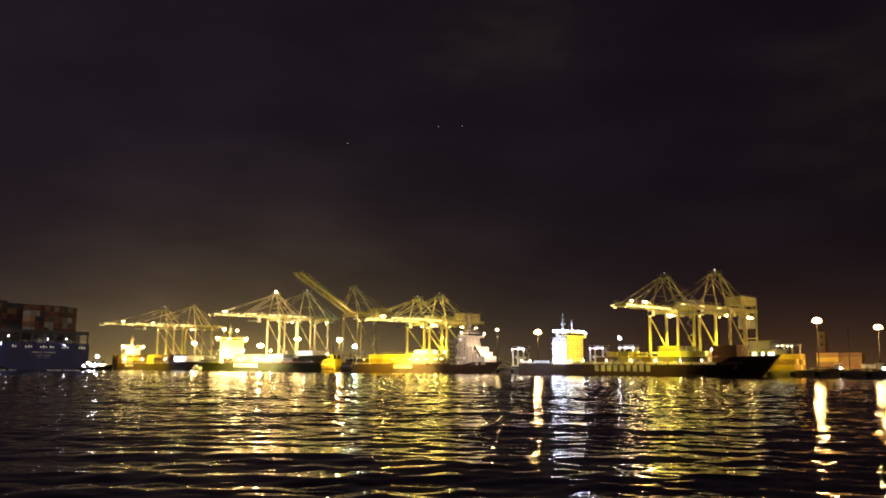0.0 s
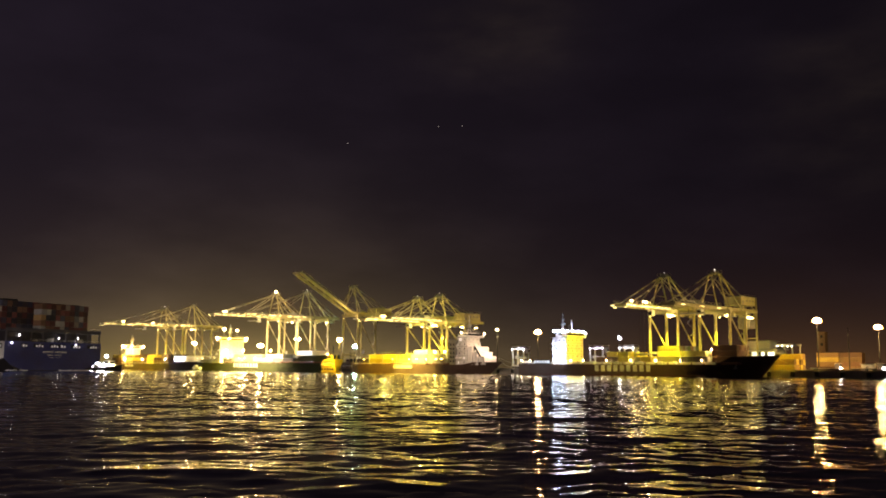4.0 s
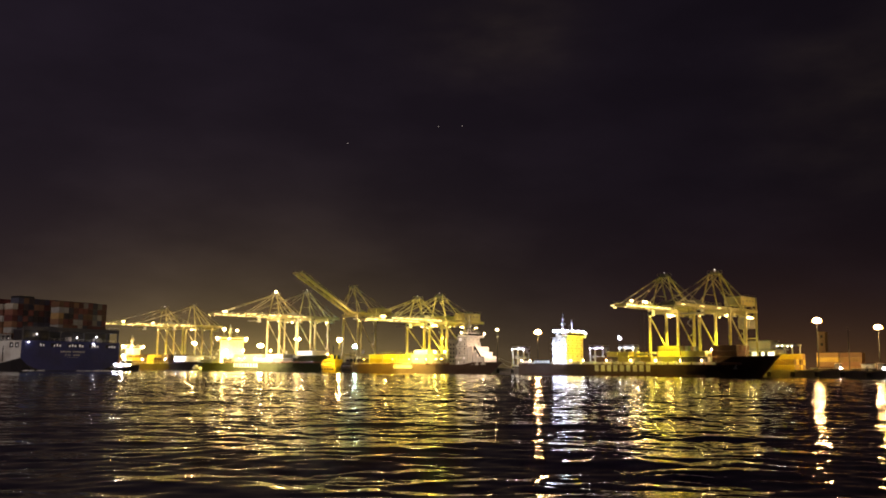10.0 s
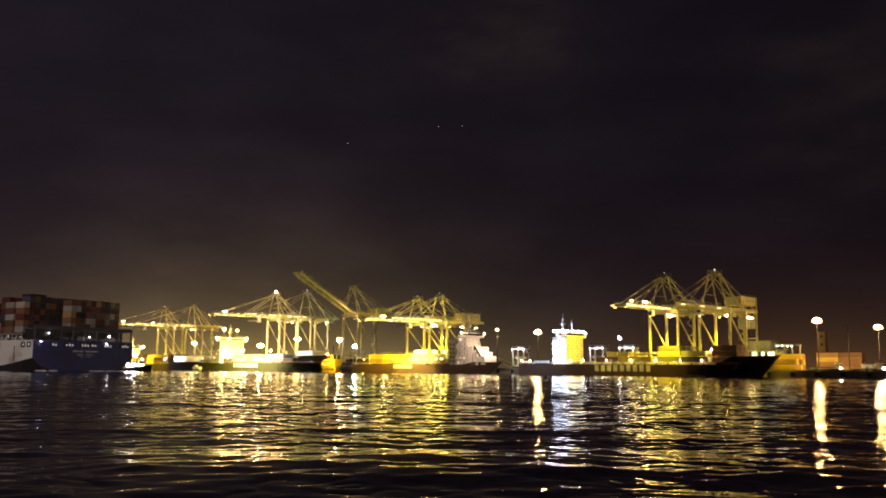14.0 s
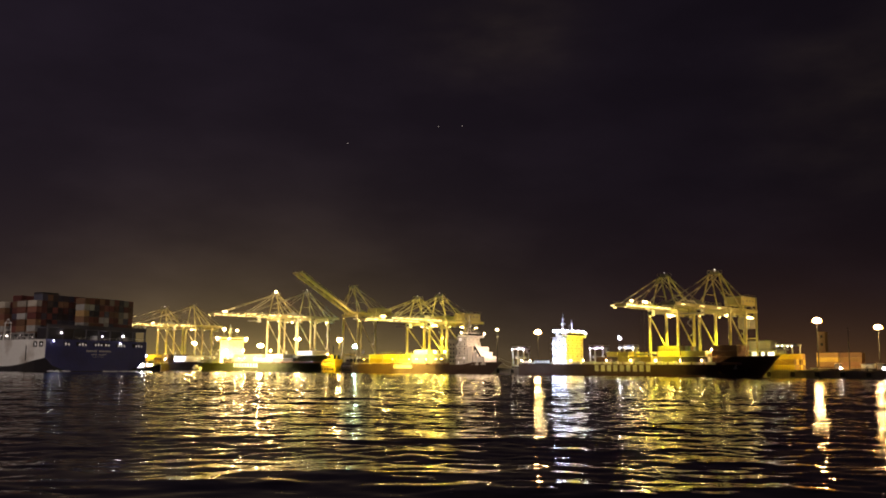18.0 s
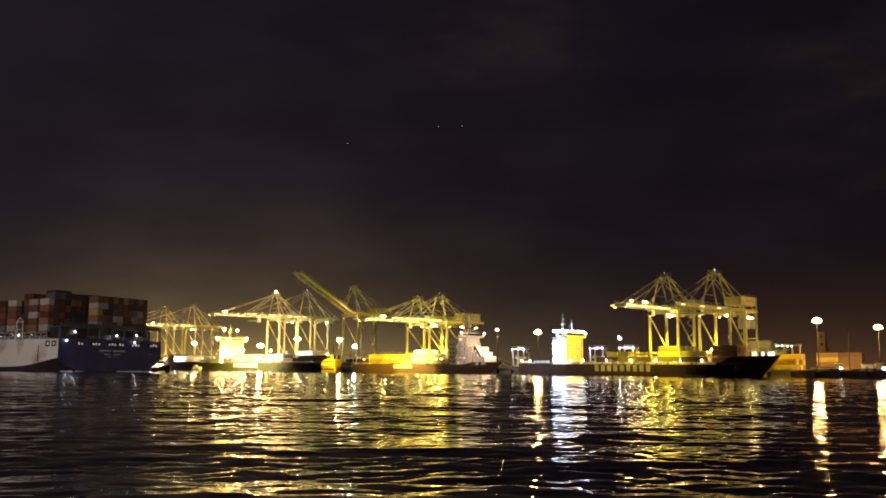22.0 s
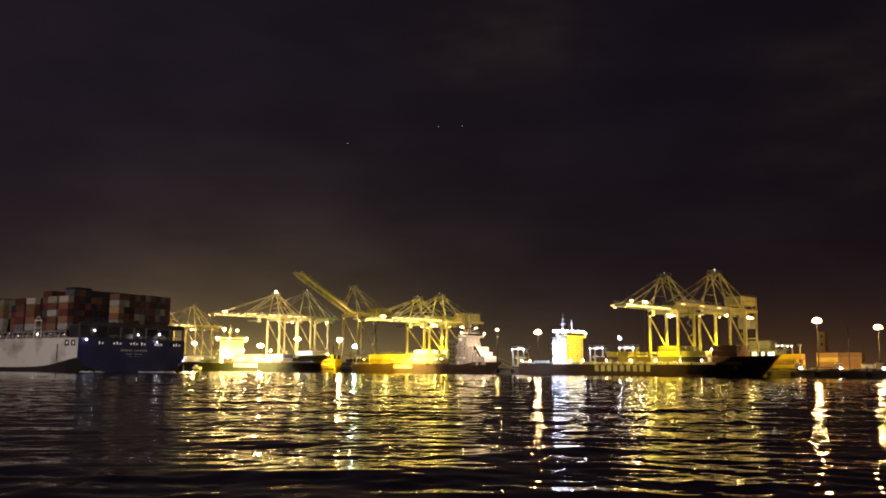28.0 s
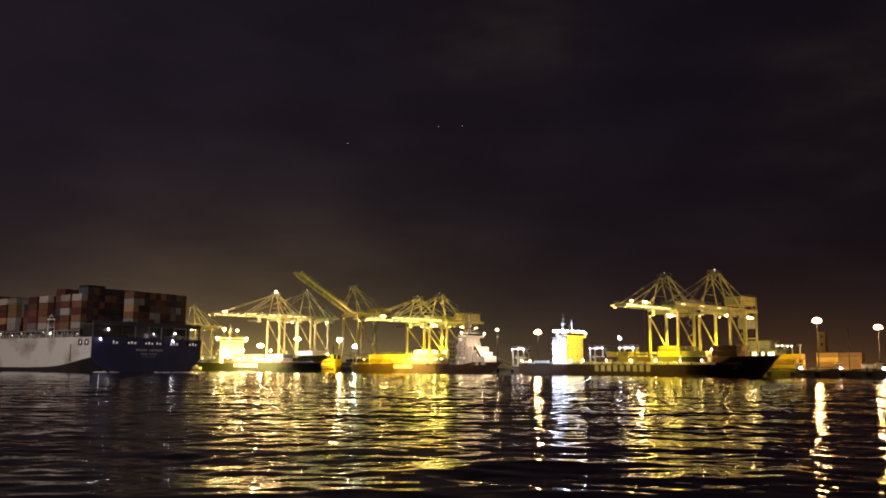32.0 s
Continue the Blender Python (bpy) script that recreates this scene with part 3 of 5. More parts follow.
        boxes("house_door", M["crane_grey"], h, (x1 - 2.2, x1 - 1.2, 4.6, 4.68, hb + 2.8, hb + 4.9))
        for k in range(3):
            boxes("house_vent", M["crane_grey"], h, (x0 + 2 + 3.2 * k, x0 + 3.6 + 3.2 * k, 4.6, 4.66, hb + 2.7 + tall * 0.45, hb + 2.7 + tall * 0.68))
        hb -= raised
        if raised:
            for x in (x0 + 0.5, (x0 + x1) / 2, x1 - 0.5):
                for y in (-3.0, 3.0):
                    boxes("house_post", M["crane_grey"], c, (x - 0.2, x + 0.2, y - 0.2, y + 0.2, hb + 2.6, hb + 2.7 + raised))
    if rear:
        for y in (-3.4, 3.4):
            boxes("rear_column", M["crane"], c, (-back + 1.2, -back + 2.0, y - 0.35, y + 0.35, 0.0, hb + 9.0))
        boxes("rear_beam", M["crane"], c, *[(-back + 1.3, -back + 1.9, -3.05, 3.05, z, z + 0.5) for z in (8.0, 16.0, 24.0, hb + 8.5)])
        boxes("electric_house", M["crane_grey"], c, (-back + 2.4, -back + 8.5, -3.2, 3.2, hb - 7.0, hb - 1.5), bevel=0.1)
        bars("house_hanger", M["crane"], c, [((-back + 3.0 + 5.0 * i, y, hb - 1.5), (-back + 3.0 + 5.0 * i, y, hb + 1.2), 0.25) for i in (0, 1) for y in (-2.8, 2.8)])
    # trolley, cab and hoist ropes
    tx = out * trolley_at if not lift else -g * 0.5
    t = boxes("trolley", M["crane_grey"], c, (tx - 3.0, tx + 3.0, -3.6, 3.6, hb + 2.75, hb + 3.5), (tx - 2.0, tx + 2.0, -2.0, 2.0, hb + 3.5, hb + 4.6), bevel=0.05)
    cab = boxes("cab", M["white"], t, (tx - 4.4, tx - 1.8, 1.0, 3.4, hb - 2.6, hb + 0.2), (tx - 3.2, tx - 2.8, 2.0, 2.4, hb + 0.2, hb + 2.8), bevel=0.08)
    boxes("cab_window", M["glass"], cab, (tx - 1.79, tx - 1.75, 1.25, 3.15, hb - 2.2, hb - 0.3))
    for dx, y in ((-1.5, -1.2), (-1.5, 1.2), (1.5, -1.2), (1.5, 1.2)):
        bars("hoist_rope", M["pole"], t, [((tx + dx, y, hb + 2.8), (tx + dx, y, hb - drop), 0.10)])
    boxes("spreader", M["crane_grey"], t, (tx - 1.1, tx + 1.1, -6.0, 6.0, hb - drop - 0.6, hb - drop), bevel=0.05)
    # stairs zigzag on a land-side leg
    zig, z, k = [], 4.0, 0
    while z < hb - 4.5:
        zig.append(((-g - 1.6, s - 2.5 * (1 if k % 2 else -1) - 2.5, z), (-g - 1.6, s + 2.5 * (1 if k % 2 else -1) - 2.5, z + 4.0), 0.5, 0.12))
        z += 4.0
        k += 1
    for flight in zig:
        bars("stair_flight", M["crane_grey"], c, [flight])
    # floodlights; long glowing strips stand in for the floodlit boom faces
    glow = M["lens_" + lights]
    if not lift:
        for k, f in enumerate((0.05, 0.17, 0.30, 0.45, 0.58, 0.72, 0.86, 0.97)):
            x = out * f
            for y in (-4.35, 4.35):
                if k % 3 and not bright:
                    continue
                half = (1.3, 2.6, 1.8)[k % 3]
                fl = boxes("floodlight", M["crane_grey"], jib, (x - half, x + half, y - 0.2, y + 0.2, -0.2, 0.4))
                boxes("lens", M["strip"], fl, (x - half * 0.95, x + half * 0.95, y - 0.24, y + 0.24, -0.40 + 0.06 * (k % 2), -0.22))
    for x, y in ((0.6, -7.2), (0.6, 7.2), (-g - 0.6, -6.0), (-g - 0.6, 7.0)):
        f = boxes("floodlight", M["black"], c, (x - 0.5, x + 0.5, y - 0.5, y + 0.5, hb - 1.5, hb - 0.95))
        bm = bmesh.new()
        dome(bm, (x, y, hb - 1.7), 0.24, 0.75)
        part("lens", bm, glow, f)
    # floodlight banks on the boom walkway; under the girders, glow for brightly lit machinery
    for x, up, wide in banks:
        z = hb + 3.3 if up else hb - 2.2
        f = boxes("floodlight_bank", M["crane_grey"], c, (x - wide, x + wide, 4.3, 4.9, z + 0.75, z + 1.0), bevel=0.04)
        bars("bank_post", M["crane_grey"], f, [((x - wide * 0.8, 4.4, z + 0.8), (x - wide * 0.8, 3.2, hb + 2.0), 0.16), ((x + wide * 0.8, 4.4, z + 0.8), (x + wide * 0.8, 3.2, hb + 2.0), 0.16)])
        n = max(2, round(wide * 2 / 0.9))
        for k in range(n):
            bm = bmesh.new()
            dome(bm, (x - wide + (k + 0.5) * 2 * wide / n, 4.7, z + 0.3 + 0.18 * (k % 2)), 0.50, 0.9)
            part("lens", bm, M["bank"], f)
    # service platforms slung under the girders, with their lockers and rails
    for x, y, wide in ((-3.2, 4.6, 2.4), (-g * 0.62, 4.8, 1.8), (-g - 5.0, 4.4, 2.8)):
        p = boxes("service_platform", M["crane_grey"], c, (x - wide, x + wide, y - 1.2, y + 1.2, hb - 2.1, hb - 1.95))
        boxes("locker", M["crane"], p, (x - wide * 0.7, x - wide * 0.1, y - 0.9, y + 0.5, hb - 1.95, hb - 0.2), bevel=0.05)
        boxes("locker", M["crane"], p, (x + wide * 0.2, x + wide * 0.75, y - 0.9, y + 0.7, hb - 1.95, hb - 0.9), bevel=0.05)
        for i, j in ((-1, -1.1), (-1, 1.1), (1, -1.1), (1, 1.1)):
            bars("hanger", M["crane"], p, [((x + i * wide * 0.95, y + j, hb - 2.0), (x + i * wide * 0.95, y + j, hb + 1.3), 0.16)])
        bars("platform_rail", M["cable"], p, [((x - wide, y + 1.2, hb - 1.95 + h), (x + wide, y + 1.2, hb - 1.95 + h), 0.08) for h in (0.55, 1.1)])
    bm = bmesh.new()
    drum(bm, (-g - 1.2, -s + 1.6, 11.0), 1.5, 0.5, axis=0, sides=18)
    part("cable_reel", bm, M["crane_grey"], c)
    bars("power_cable", M["black"], c, [((-g - 1.0, -s + 0.2, 11.0), (-g - 1.0, -s + 0.2, 1.0), 0.12)])
    # festoon loops along the back girder
    for k in range(9):
        x = -back + 2.0 + k * (back - 2.0) / 9
        bars("festoon_loop", M["black"], c, [((x, -3.9, hb + 0.9), (x + 1.0, -3.9, hb - 0.7), 0.14), ((x + 1.0, -3.9, hb - 0.7), (x + 2.0, -3.9, hb + 0.9), 0.14)])
    bm = bmesh.new()
    dome(bm, (top[0], 0, top[1] + 1.9), 0.75 if top_lamp else 0.22)
    part("beacon", bm, M["warm"] if top_lamp else M["dim"], c)
    return c


crane(-386.4, 55.4, 39.0, 55.0, 32.0, label="floodlit cream steel quay crane with lowered boom", lights="warm", house=False, banks=((40.0, 1, 1.2), (12.0, 1, 1.6)))
crane(-336.4, 55.8, 37.6, 51.0, 30.0, label="cream steel quay crane with lowered boom beside another crane", lights="warm", house=False, banks=((2.0, 0, 0.9),))
crane(-211.5, 59.6, 40.8, 52.6, 30.0, label="bright yellow-lit quay crane with a lamp on its mast head", lights="warm", house=False, top_lamp=True, trolley_at=0.35, banks=((46.0, 1, 1.6), (14.0, 1, 2.2), (-14.0, 0, 1.0)))
crane(-171.6, 58.8, 39.5, 53.0, 30.0, label="yellow-lit steel quay crane with lowered boom and stays", house=False, trolley_at=0.2, banks=((-17.0, 0, 1.2),))
crane(-117.7, 59.6, 40.5, 52.0, 40.0, lift=28.1, label="steel quay crane with its boom raised", bright=False, tall=3.4, banks=((-5.0, 0, 1.5), (-19.0, 0, 1.7)))
crane(-51.4, 48.3, 32.5, 43.4, 36.0, label="strongly lit yellow quay crane over a moored ship", trolley_at=0.25, tall=3.4, banks=((32.0, 1, 1.8), (9.0, 1, 3.2), (-2.0, 0, 1.5)))
crane(-30.6, 49.1, 32.6, 41.0, 39.0, label="strongly lit yellow quay crane beside its twin", trolley_at=0.3, tall=4.4, banks=((8.0, 0, 2.0), (-18.0, 0, 2.2), (-30.0, 0, 1.2)))
crane(131.3, 50.9, 33.5, 37.2, 43.7, label="yellow-lit quay crane with machinery house on its back girder", trolley_at=0.48, drop=21.0, tall=3.6, banks=((24.0, 1, 1.8), (4.0, 1, 1.0), (1.5, 0, 2.8), (36.0, 1, 0.9)))
crane(159.3, 50.6, 32.7, 41.0, 38.6, label="dimly lit quay crane with pale machinery house", trolley_at=0.5, rear=True, bright=False, tall=4.0, raised=1.7, banks=((-3.0, 0, 1.6), (-25.0, 0, 1.8), (-29.0, 0, 0.9)))

# ---------------------------------------------------------------- lamp masts


def lamp_mast(a, b, z, glow, heads=8, wide=1.5, label="", rim=None):
    m = thing("lamp_mast", quay(a, b, QZ), 0, label, "lamp mast", "terminal lamp masts")
    h = z - QZ
    bm = bmesh.new()
    drum(bm, (0, 0, 0), 0.30, h, top=0.14)
    part("pole", bm, M["pole"], m, smooth=True)
    boxes("foot", M["concrete"], m, (-0.8, 0.8, -0.8, 0.8, -0.01, 0.5), bevel=0.05)
    bm = bmesh.new()
    drum(bm, (0, 0, h - 1.5), wide * 0.32, 0.2)
    part("head_frame", bm, M["steel"], m)
    for i in range(heads):
        an = 2 * math.pi * i / heads
        x, y, up = math.cos(an) * wide, math.sin(an) * wide, 0.55 * (i % 2)
        f = boxes("lamp_head", M["black"], m, (x - 0.35, x + 0.35, y - 0.35, y + 0.35, h - 0.1 + up, h + 0.15 + up), bevel=0.04)
        bm = bmesh.new()
        dome(bm, (x, y, h - 0.45 + up), 0.44, 0.95)
        part("lamp_glass", bm, rim or glow, f)
    # one oversized glowing dome, sized to include the lamps' bloom
    if wide > 1.0:
        bm = bmesh.new()
        dome(bm, (0, 0, h + 0.1), wide * 0.92, 0.66)
        part("lamp_glass", bm, glow, m)
    return m


lamp_mast(199.4, 50, 26.5, M["amber"], 8, 2.0, "tall steel lamp mast with a ring of amber floodlights", M["rim_amber"])
lamp_mast(226.8, 50, 22.6, M["amber"], 8, 1.7, "tall steel lamp mast with a ring of amber floodlights", M["rim_amber"])
lamp_mast(23.1, 60, 25.4, M["amber"], 8, 2.2, "steel lamp mast with glowing amber head", M["rim_amber"])
lamp_mast(-10.1, 60, 28.0, M["warm"], 3, 0.7, "slender steel lamp mast with small warm head")
lamp_mast(-183.7, 70, 24.2, M["flare"], 8, 1.9, "steel lamp mast with bright warm floodlights behind ships", M["rim_warm"])
lamp_mast(-137.7, 48, 18.3, M["flare_cool"], 8, 1.8, "short lamp mast with cool white floodlights", M["rim_cool"])
lamp_mast(-277.9, 60, 20.6, M["flare"], 10, 2.4, "lamp mast with very bright warm floodlights", M["rim_warm"])
lamp_mast(-386.5, 60, 24.0, M["flare"], 8, 2.2, "lamp mast with bright warm floodlights behind cranes", M["rim_warm"])
lamp_mast(-225.6, 60, 25.5, M["flare"], 8, 2.4, "lamp mast with yellow sodium floodlights", M["rim_warm"])
lamp_mast(82.5, 60, 20.9, M["cool"], 3, 0.45, "small lamp mast with cool white head")

# ---------------------------------------------------------------- moored ships


def hull(L, B, deck, bow, keel=-2.5, stern_cut=0.06):
    """A ship's hull from stern (x=0) to bow (x=L); starboard is -y."""
    bm = bmesh.new()
    rings = []
    n = 30
    for i in range(n + 1):
        t = i / n
        full = min(1.0, (0.80 + t / stern_cut * 0.2)) if t < stern_cut else 1.0
        fore = max(0.0, (t - 0.74) / 0.26)
        wd = B / 2 * full * max(0.05, (1 - fore ** 2.6))
        ww = B / 2 * (full * 0.97) * max(0.02, (1 - fore ** 1.5))
        zd = deck + max(0.0, bow - deck) * (0.0 if t < 0.86 else min(1.0, (t - 0.86) / 0.03) * (0.8 + 0.2 * (t - 0.86) / 0.14))
        rake = 8.5 * fore ** 2
        x = t * (L - 8.5)
        ring = []
        for y, z, k in ((-wd, zd, 1.0), (-(wd * 0.55 + ww * 0.45), zd * 0.45, 0.45), (-ww, 0.0, 0.0), (-ww * 0.9, keel, -0.2),
                        (ww * 0.9, keel, -0.2), (ww, 0.0, 0.0), (wd * 0.55 + ww * 0.45, zd * 0.45, 0.45), (wd, zd, 1.0)):
            ring.append(bm.verts.new((x + rake * k, y, z)))
        rings.append(ring)
    for r, q in zip(rings, rings[1:]):
        for i in range(7):
            bm.faces.new((r[i], r[i + 1], q[i + 1], q[i]))
        bm.faces.new((r[7], r[0], q[0], q[7]))
    bm.faces.new(rings[0])
    bm.faces.new(rings[-1][::-1])
    return bm


def railing(parent, pts, z, high=1.1, step=3.0):
    mem = []
    for p, q in zip(pts, pts[1:]):
        p, q = Vector((*p, z)), Vector((*q, z))
        k = max(1, int((q - p).length / step))
        up = Vector((0, 0, high))
        mem += [(p + up, q + up, 0.09), (p + up * 0.5, q + up * 0.5, 0.07)]
        mem += [(p.lerp(q, i / k), p.lerp(q, i / k) + up, 0.08) for i in range(k + 1)]
    return bars("railing", M["white"], parent, mem)


def deckhouse(ship, x0, x1, half, z0, tiers, tall=2.8, wall="white", wings=True, funnel=True, glow="cool", step=0.0, mast=None):
    """The accommodation block; its front faces the bow."""
    z = z0
    for i in range(tiers):
        w = half - step * i
        f = x1 - step * i
        tier = boxes("house_tier", M[wall], ship, (x0, f, -w, w, z, z + tall - 0.18), bevel=0.05)
        boxes("tier_deck", M["steel"], tier, (x0 - 0.9, f + 0.12, -w - 0.9, w + 0.12, z + tall - 0.18, z + tall))
        n = max(2, int((f - x0) / 3.0))
        for k in range(n):
            x = x0 + (k + 0.5) * (f - x0) / n
            boxes("window", M["dim"] if (k * 7 + i * 3) % 5 == 0 else M["glass"], tier, (x - 0.35, x + 0.35, -w - 0.03, -w - 0.003, z + 1.0, z + 1.7))
        m = max(3, int(2 * w / 3.4))
        for k in range(m):
            y = -w + (k + 0.5) * 2 * w / m
            boxes("window", M["glass"], tier, (f + 0.003, f + 0.03, y - 0.28, y + 0.28, z + 1.1, z + 1.65))
        z += tall
    bw = half - step * tiers
    f = x1 - step * tiers
    bridge = boxes("bridge", M[wall], ship, (x0 + 2.0, f + 0.3, -bw, bw, z, z + 2.7), bevel=0.06)
    boxes("bridge_window", M["glass"], bridge, (f + 0.32, f + 0.36, -bw + 0.4, bw - 0.4, z + 1.1, z + 2.1))
    boxes("bridge_window", M["glass"], bridge, (x0 + 4.0, f - 0.2, -bw - 0.05, -bw - 0.01, z + 1.1, z + 2.1))
    boxes("bridge_roof", M["steel"], bridge, (x0 + 1.6, f + 0.8, -bw - 0.4, bw + 0.4, z + 2.7, z + 2.95))
    if wings:
        boxes("bridge_wing", M[wall], bridge, (f - 2.6, f - 0.4, -half - 3.0, -bw, z, z + 1.2), bevel=0.05)
        boxes("bridge_wing", M[wall], bridge, (f - 2.6, f - 0.4, bw, half + 3.0, z, z + 1.2), bevel=0.05)
    railing(bridge, ((x0 + 2, -bw), (f, -bw), (f, bw), (x0 + 2, bw)), z + 2.95)
    zt = z + 2.95
    mx = f - 3.0 if mast is None else mast
    bars("mast", M["white"], ship, [((mx, -0.9, zt), (mx, -0.25, zt + 7.0), 0.28), ((mx, 0.9, zt), (mx, 0.25, zt + 7.0), 0.28), ((mx, 0, zt + 6.8), (mx, 0, zt + 10.0), 0.28),
                                    ((mx, -2.2, zt + 4.2), (mx, 2.2, zt + 4.2), 0.22), ((mx, -1.3, zt + 6.9), (mx, 1.3, zt + 6.9), 0.3), ((mx - 1.4, 0, zt), (mx - 0.1, 0, zt + 4.0), 0.25)])
    boxes("radar_scanner", M["white"], ship, (mx + 0.3, mx + 0.7, -1.7, 1.7, zt + 4.6, zt + 4.9))
    if mast is not None:
        bars("signal_mast", M["white"], ship, [((f - 2.0, 0.4, zt), (f - 2.4, 0.4, zt + 6.5), 0.35), ((f - 2.3, -1.0, zt + 4.4), (f - 2.3, 1.8, zt + 4.4), 0.18)])
    bars("aerial", M["steel"], ship, [((x0 + 2.6, -2.4, zt), (x0 + 2.6, -2.4, zt + 5.0), 0.12), ((x0 + 3.4, 2.6, zt), (x0 + 3.4, 2.6, zt + 4.2), 0.12)])
    if funnel:
        boxes("funnel", M["green_hull"], ship, (x0 - 6.5, x0 - 1.6, -2.8, 2.8, z0, z + 2.4), bevel=0.3)
        boxes("funnel_top", M["black"], ship, (x0 - 5.8, x0 - 2.4, -2.0, 2.0, z + 2.4, z + 3.4))
        boxes("funnel_band", M["letter"], ship, (x0 - 6.53, x0 - 1.57, -2.83, 2.83, z - 1.2, z + 0.4))
    # outside stairs and lifeboat on the starboard side
    bars("outside_stair", M["white"], ship, [((x0 + 1.0 + 2.6 * (i % 2), -half - 0.6, z0 + tall * i), (x0 + 3.6 - 2.6 * (i % 2), -half - 0.6, z0 + tall * (i + 1)), 0.7, 0.15) for i in range(tiers)])
    bm = bmesh.new()
    dome(bm, ((x0 + x1) / 2 - 1.0, -half - 1.4, z0 + tall + 1.2), 1.0)
    bmesh.ops.scale(bm, vec=(2.6, 1, 1), verts=bm.verts, space=Matrix.Translation((-((x0 + x1) / 2 - 1.0), half + 1.4, -(z0 + tall + 1.2))))
    part("lifeboat", bm, M["white"], ship, smooth=True)
    for y in (-half - 2.6, half + 2.6, -half * 0.3):
        bm = bmesh.new()
        dome(bm, (f - 0.2, y, zt - 0.5), 0.62 if glow == "flare" else 0.45)
        part("deck_light", bm, M[glow], ship)
    return z


def letter_bars(ship, x0, x1, y, z0, z1, count):
    """A name painted along the side, as plain bars."""
    w = (x1 - x0) / count
    for i in range(count):
        x = x0 + i * w
        boxes("name_bar", M["letter"], ship, (x + 0.16 * w, x + 0.74 * w, y - 0.03, y + 0.5, z0, z1))


def deck_cargo(ship, x0, rows, half, z, plan, long=True):
    """Containers lashed on deck: for each bay in plan, tiers and colours."""
    rnd = random.Random(int(x0 * 10) + rows)
    for i, (tiers, colours) in enumerate(plan):
        x = x0 + i * 12.9 + 6.1 if long else x0 + i * 6.45 + 3.05
        for j in range(rows):
            y = -half + 1.22 + j * (2 * half - 2.44) / max(1, rows - 1)
            for k in range(max(1, tiers - (rnd.random() < 0.2))):
                container(ship, pose(x, y, z + k * 2.6), rnd.choice(colours), long)


def moored(name, a, L, B, deck, bow, material, label):
    s = thing(name, quay(a, B / 2 + 0.5, 0), -45, label, "ship", "moored ships")
    part("hull", hull(L, B, deck, bow), material, s)
    return s


def bulwark_lights(ship, xs, y, z, glow, r=0.3):
    for x in xs:
        bm = bmesh.new()
        dome(bm, (x, y, z), r)
        lampo = part("deck_lamp", bm, glow, ship)
        bars("lamp_post", M["steel"], lampo, [((x, y, z - 2.2), (x, y, z - r), 0.14)])


# the near berth: container ship, bow towards the open end
B1 = 22.0
near = moored("container_ship", 56.0, 142.5, B1, 5.4, 9.6, M["dark_hull"], "black-hulled container ship with white aft house, partly loaded")
deckhouse(near, 22.3, 31.3, 7.4, 5.4, 5, 2.8, glow="cool", funnel=False, mast=23.4)
boxes("funnel", M["white"], near, (18.6, 21.2, -1.4, 3.0, 5.4, 17.0), bevel=0.3)
boxes("funnel_top", M["black"], near, (18.9, 20.9, -1.0, 2.6, 17.0, 18.2))
for level in range(4):
    for x in (23.3, 27.3, 30.6):
        bm = bmesh.new()
        dome(bm, (x, -8.0, 7.7 + 2.8 * level), 0.22)
        part("side_light", bm, M["house_cool"], near)
for x, y in ((23.3, -7.4), (26.3, -7.8), (29.3, -7.8), (31.6, -6.8), (31.6, -2.2), (31.6, 2.4), (31.6, 6.8)):
    bm = bmesh.new()
    dome(bm, (x, y, 22.7), 0.36 + 0.22 * ((x * 7 + y * 3) % 1.0))
    roof_lamp = part("roof_light", bm, M["house_cool"], near)
    bars("lamp_bracket", M["steel"], roof_lamp, [((x, y, 22.2), (x, y, 21.0), 0.12)])
for x in np.arange(38, 126, 12.9):
    boxes("hatch_cover", M["deck"], near, (x, x + 12.0, -9.0, 9.0, 5.4, 6.5), bevel=0.1)
boxes("boot_stripe", M["deck"], near, (8.0, 112.0, -B1 / 2 * 0.985 - 0.06, -B1 / 2 * 0.985 + 0.2, 0.0, 0.5))
for x in np.arange(37.0, 112.0, 6.2):
    boxes("coaming_panel", M["white"], near, (x, x + 5.2, -9.9, -9.6, 5.4, 6.5), bevel=0.04)
    bars("coaming_stay", M["steel"], near, [((x + 5.7, -9.9, 5.4), (x + 5.7, -9.7, 7.2), 0.16)])
for x in (41.0, 49.0, 63.5, 77.0, 88.0, 95.5):
    boxes("deck_locker", M["white"], near, (x, x + 1.8, -10.9, -10.0, 5.4, 6.9), bevel=0.05)
letter_bars(near, 51.0, 84.5, -B1 / 2 - 0.02, 2.0, 5.1, 9)
for x0, n in ((1.5, 5), (12.5, 6)):
    board = boxes("name_board", M["boot"], near, (x0, x0 + 1.75 * n, -B1 / 2 * (0.88 if x0 < 5 else 1.0) - 0.10, -B1 / 2 * (0.88 if x0 < 5 else 1.0), 5.5, 7.6), bevel=0.03)
    for k in range(n):
        boxes("name_bar", M["letter"], board, (x0 + 0.2 + 1.75 * k, x0 + 1.5 + 1.75 * k, -B1 / 2 * (0.88 if x0 < 5 else 1.0) - 0.15, -B1 / 2 * (0.88 if x0 < 5 else 1.0) - 0.11, 5.9, 7.3))
railing(near, ((1, -B1 / 2 * 0.86), (9, -B1 / 2), (98, -B1 / 2)), 5.4)
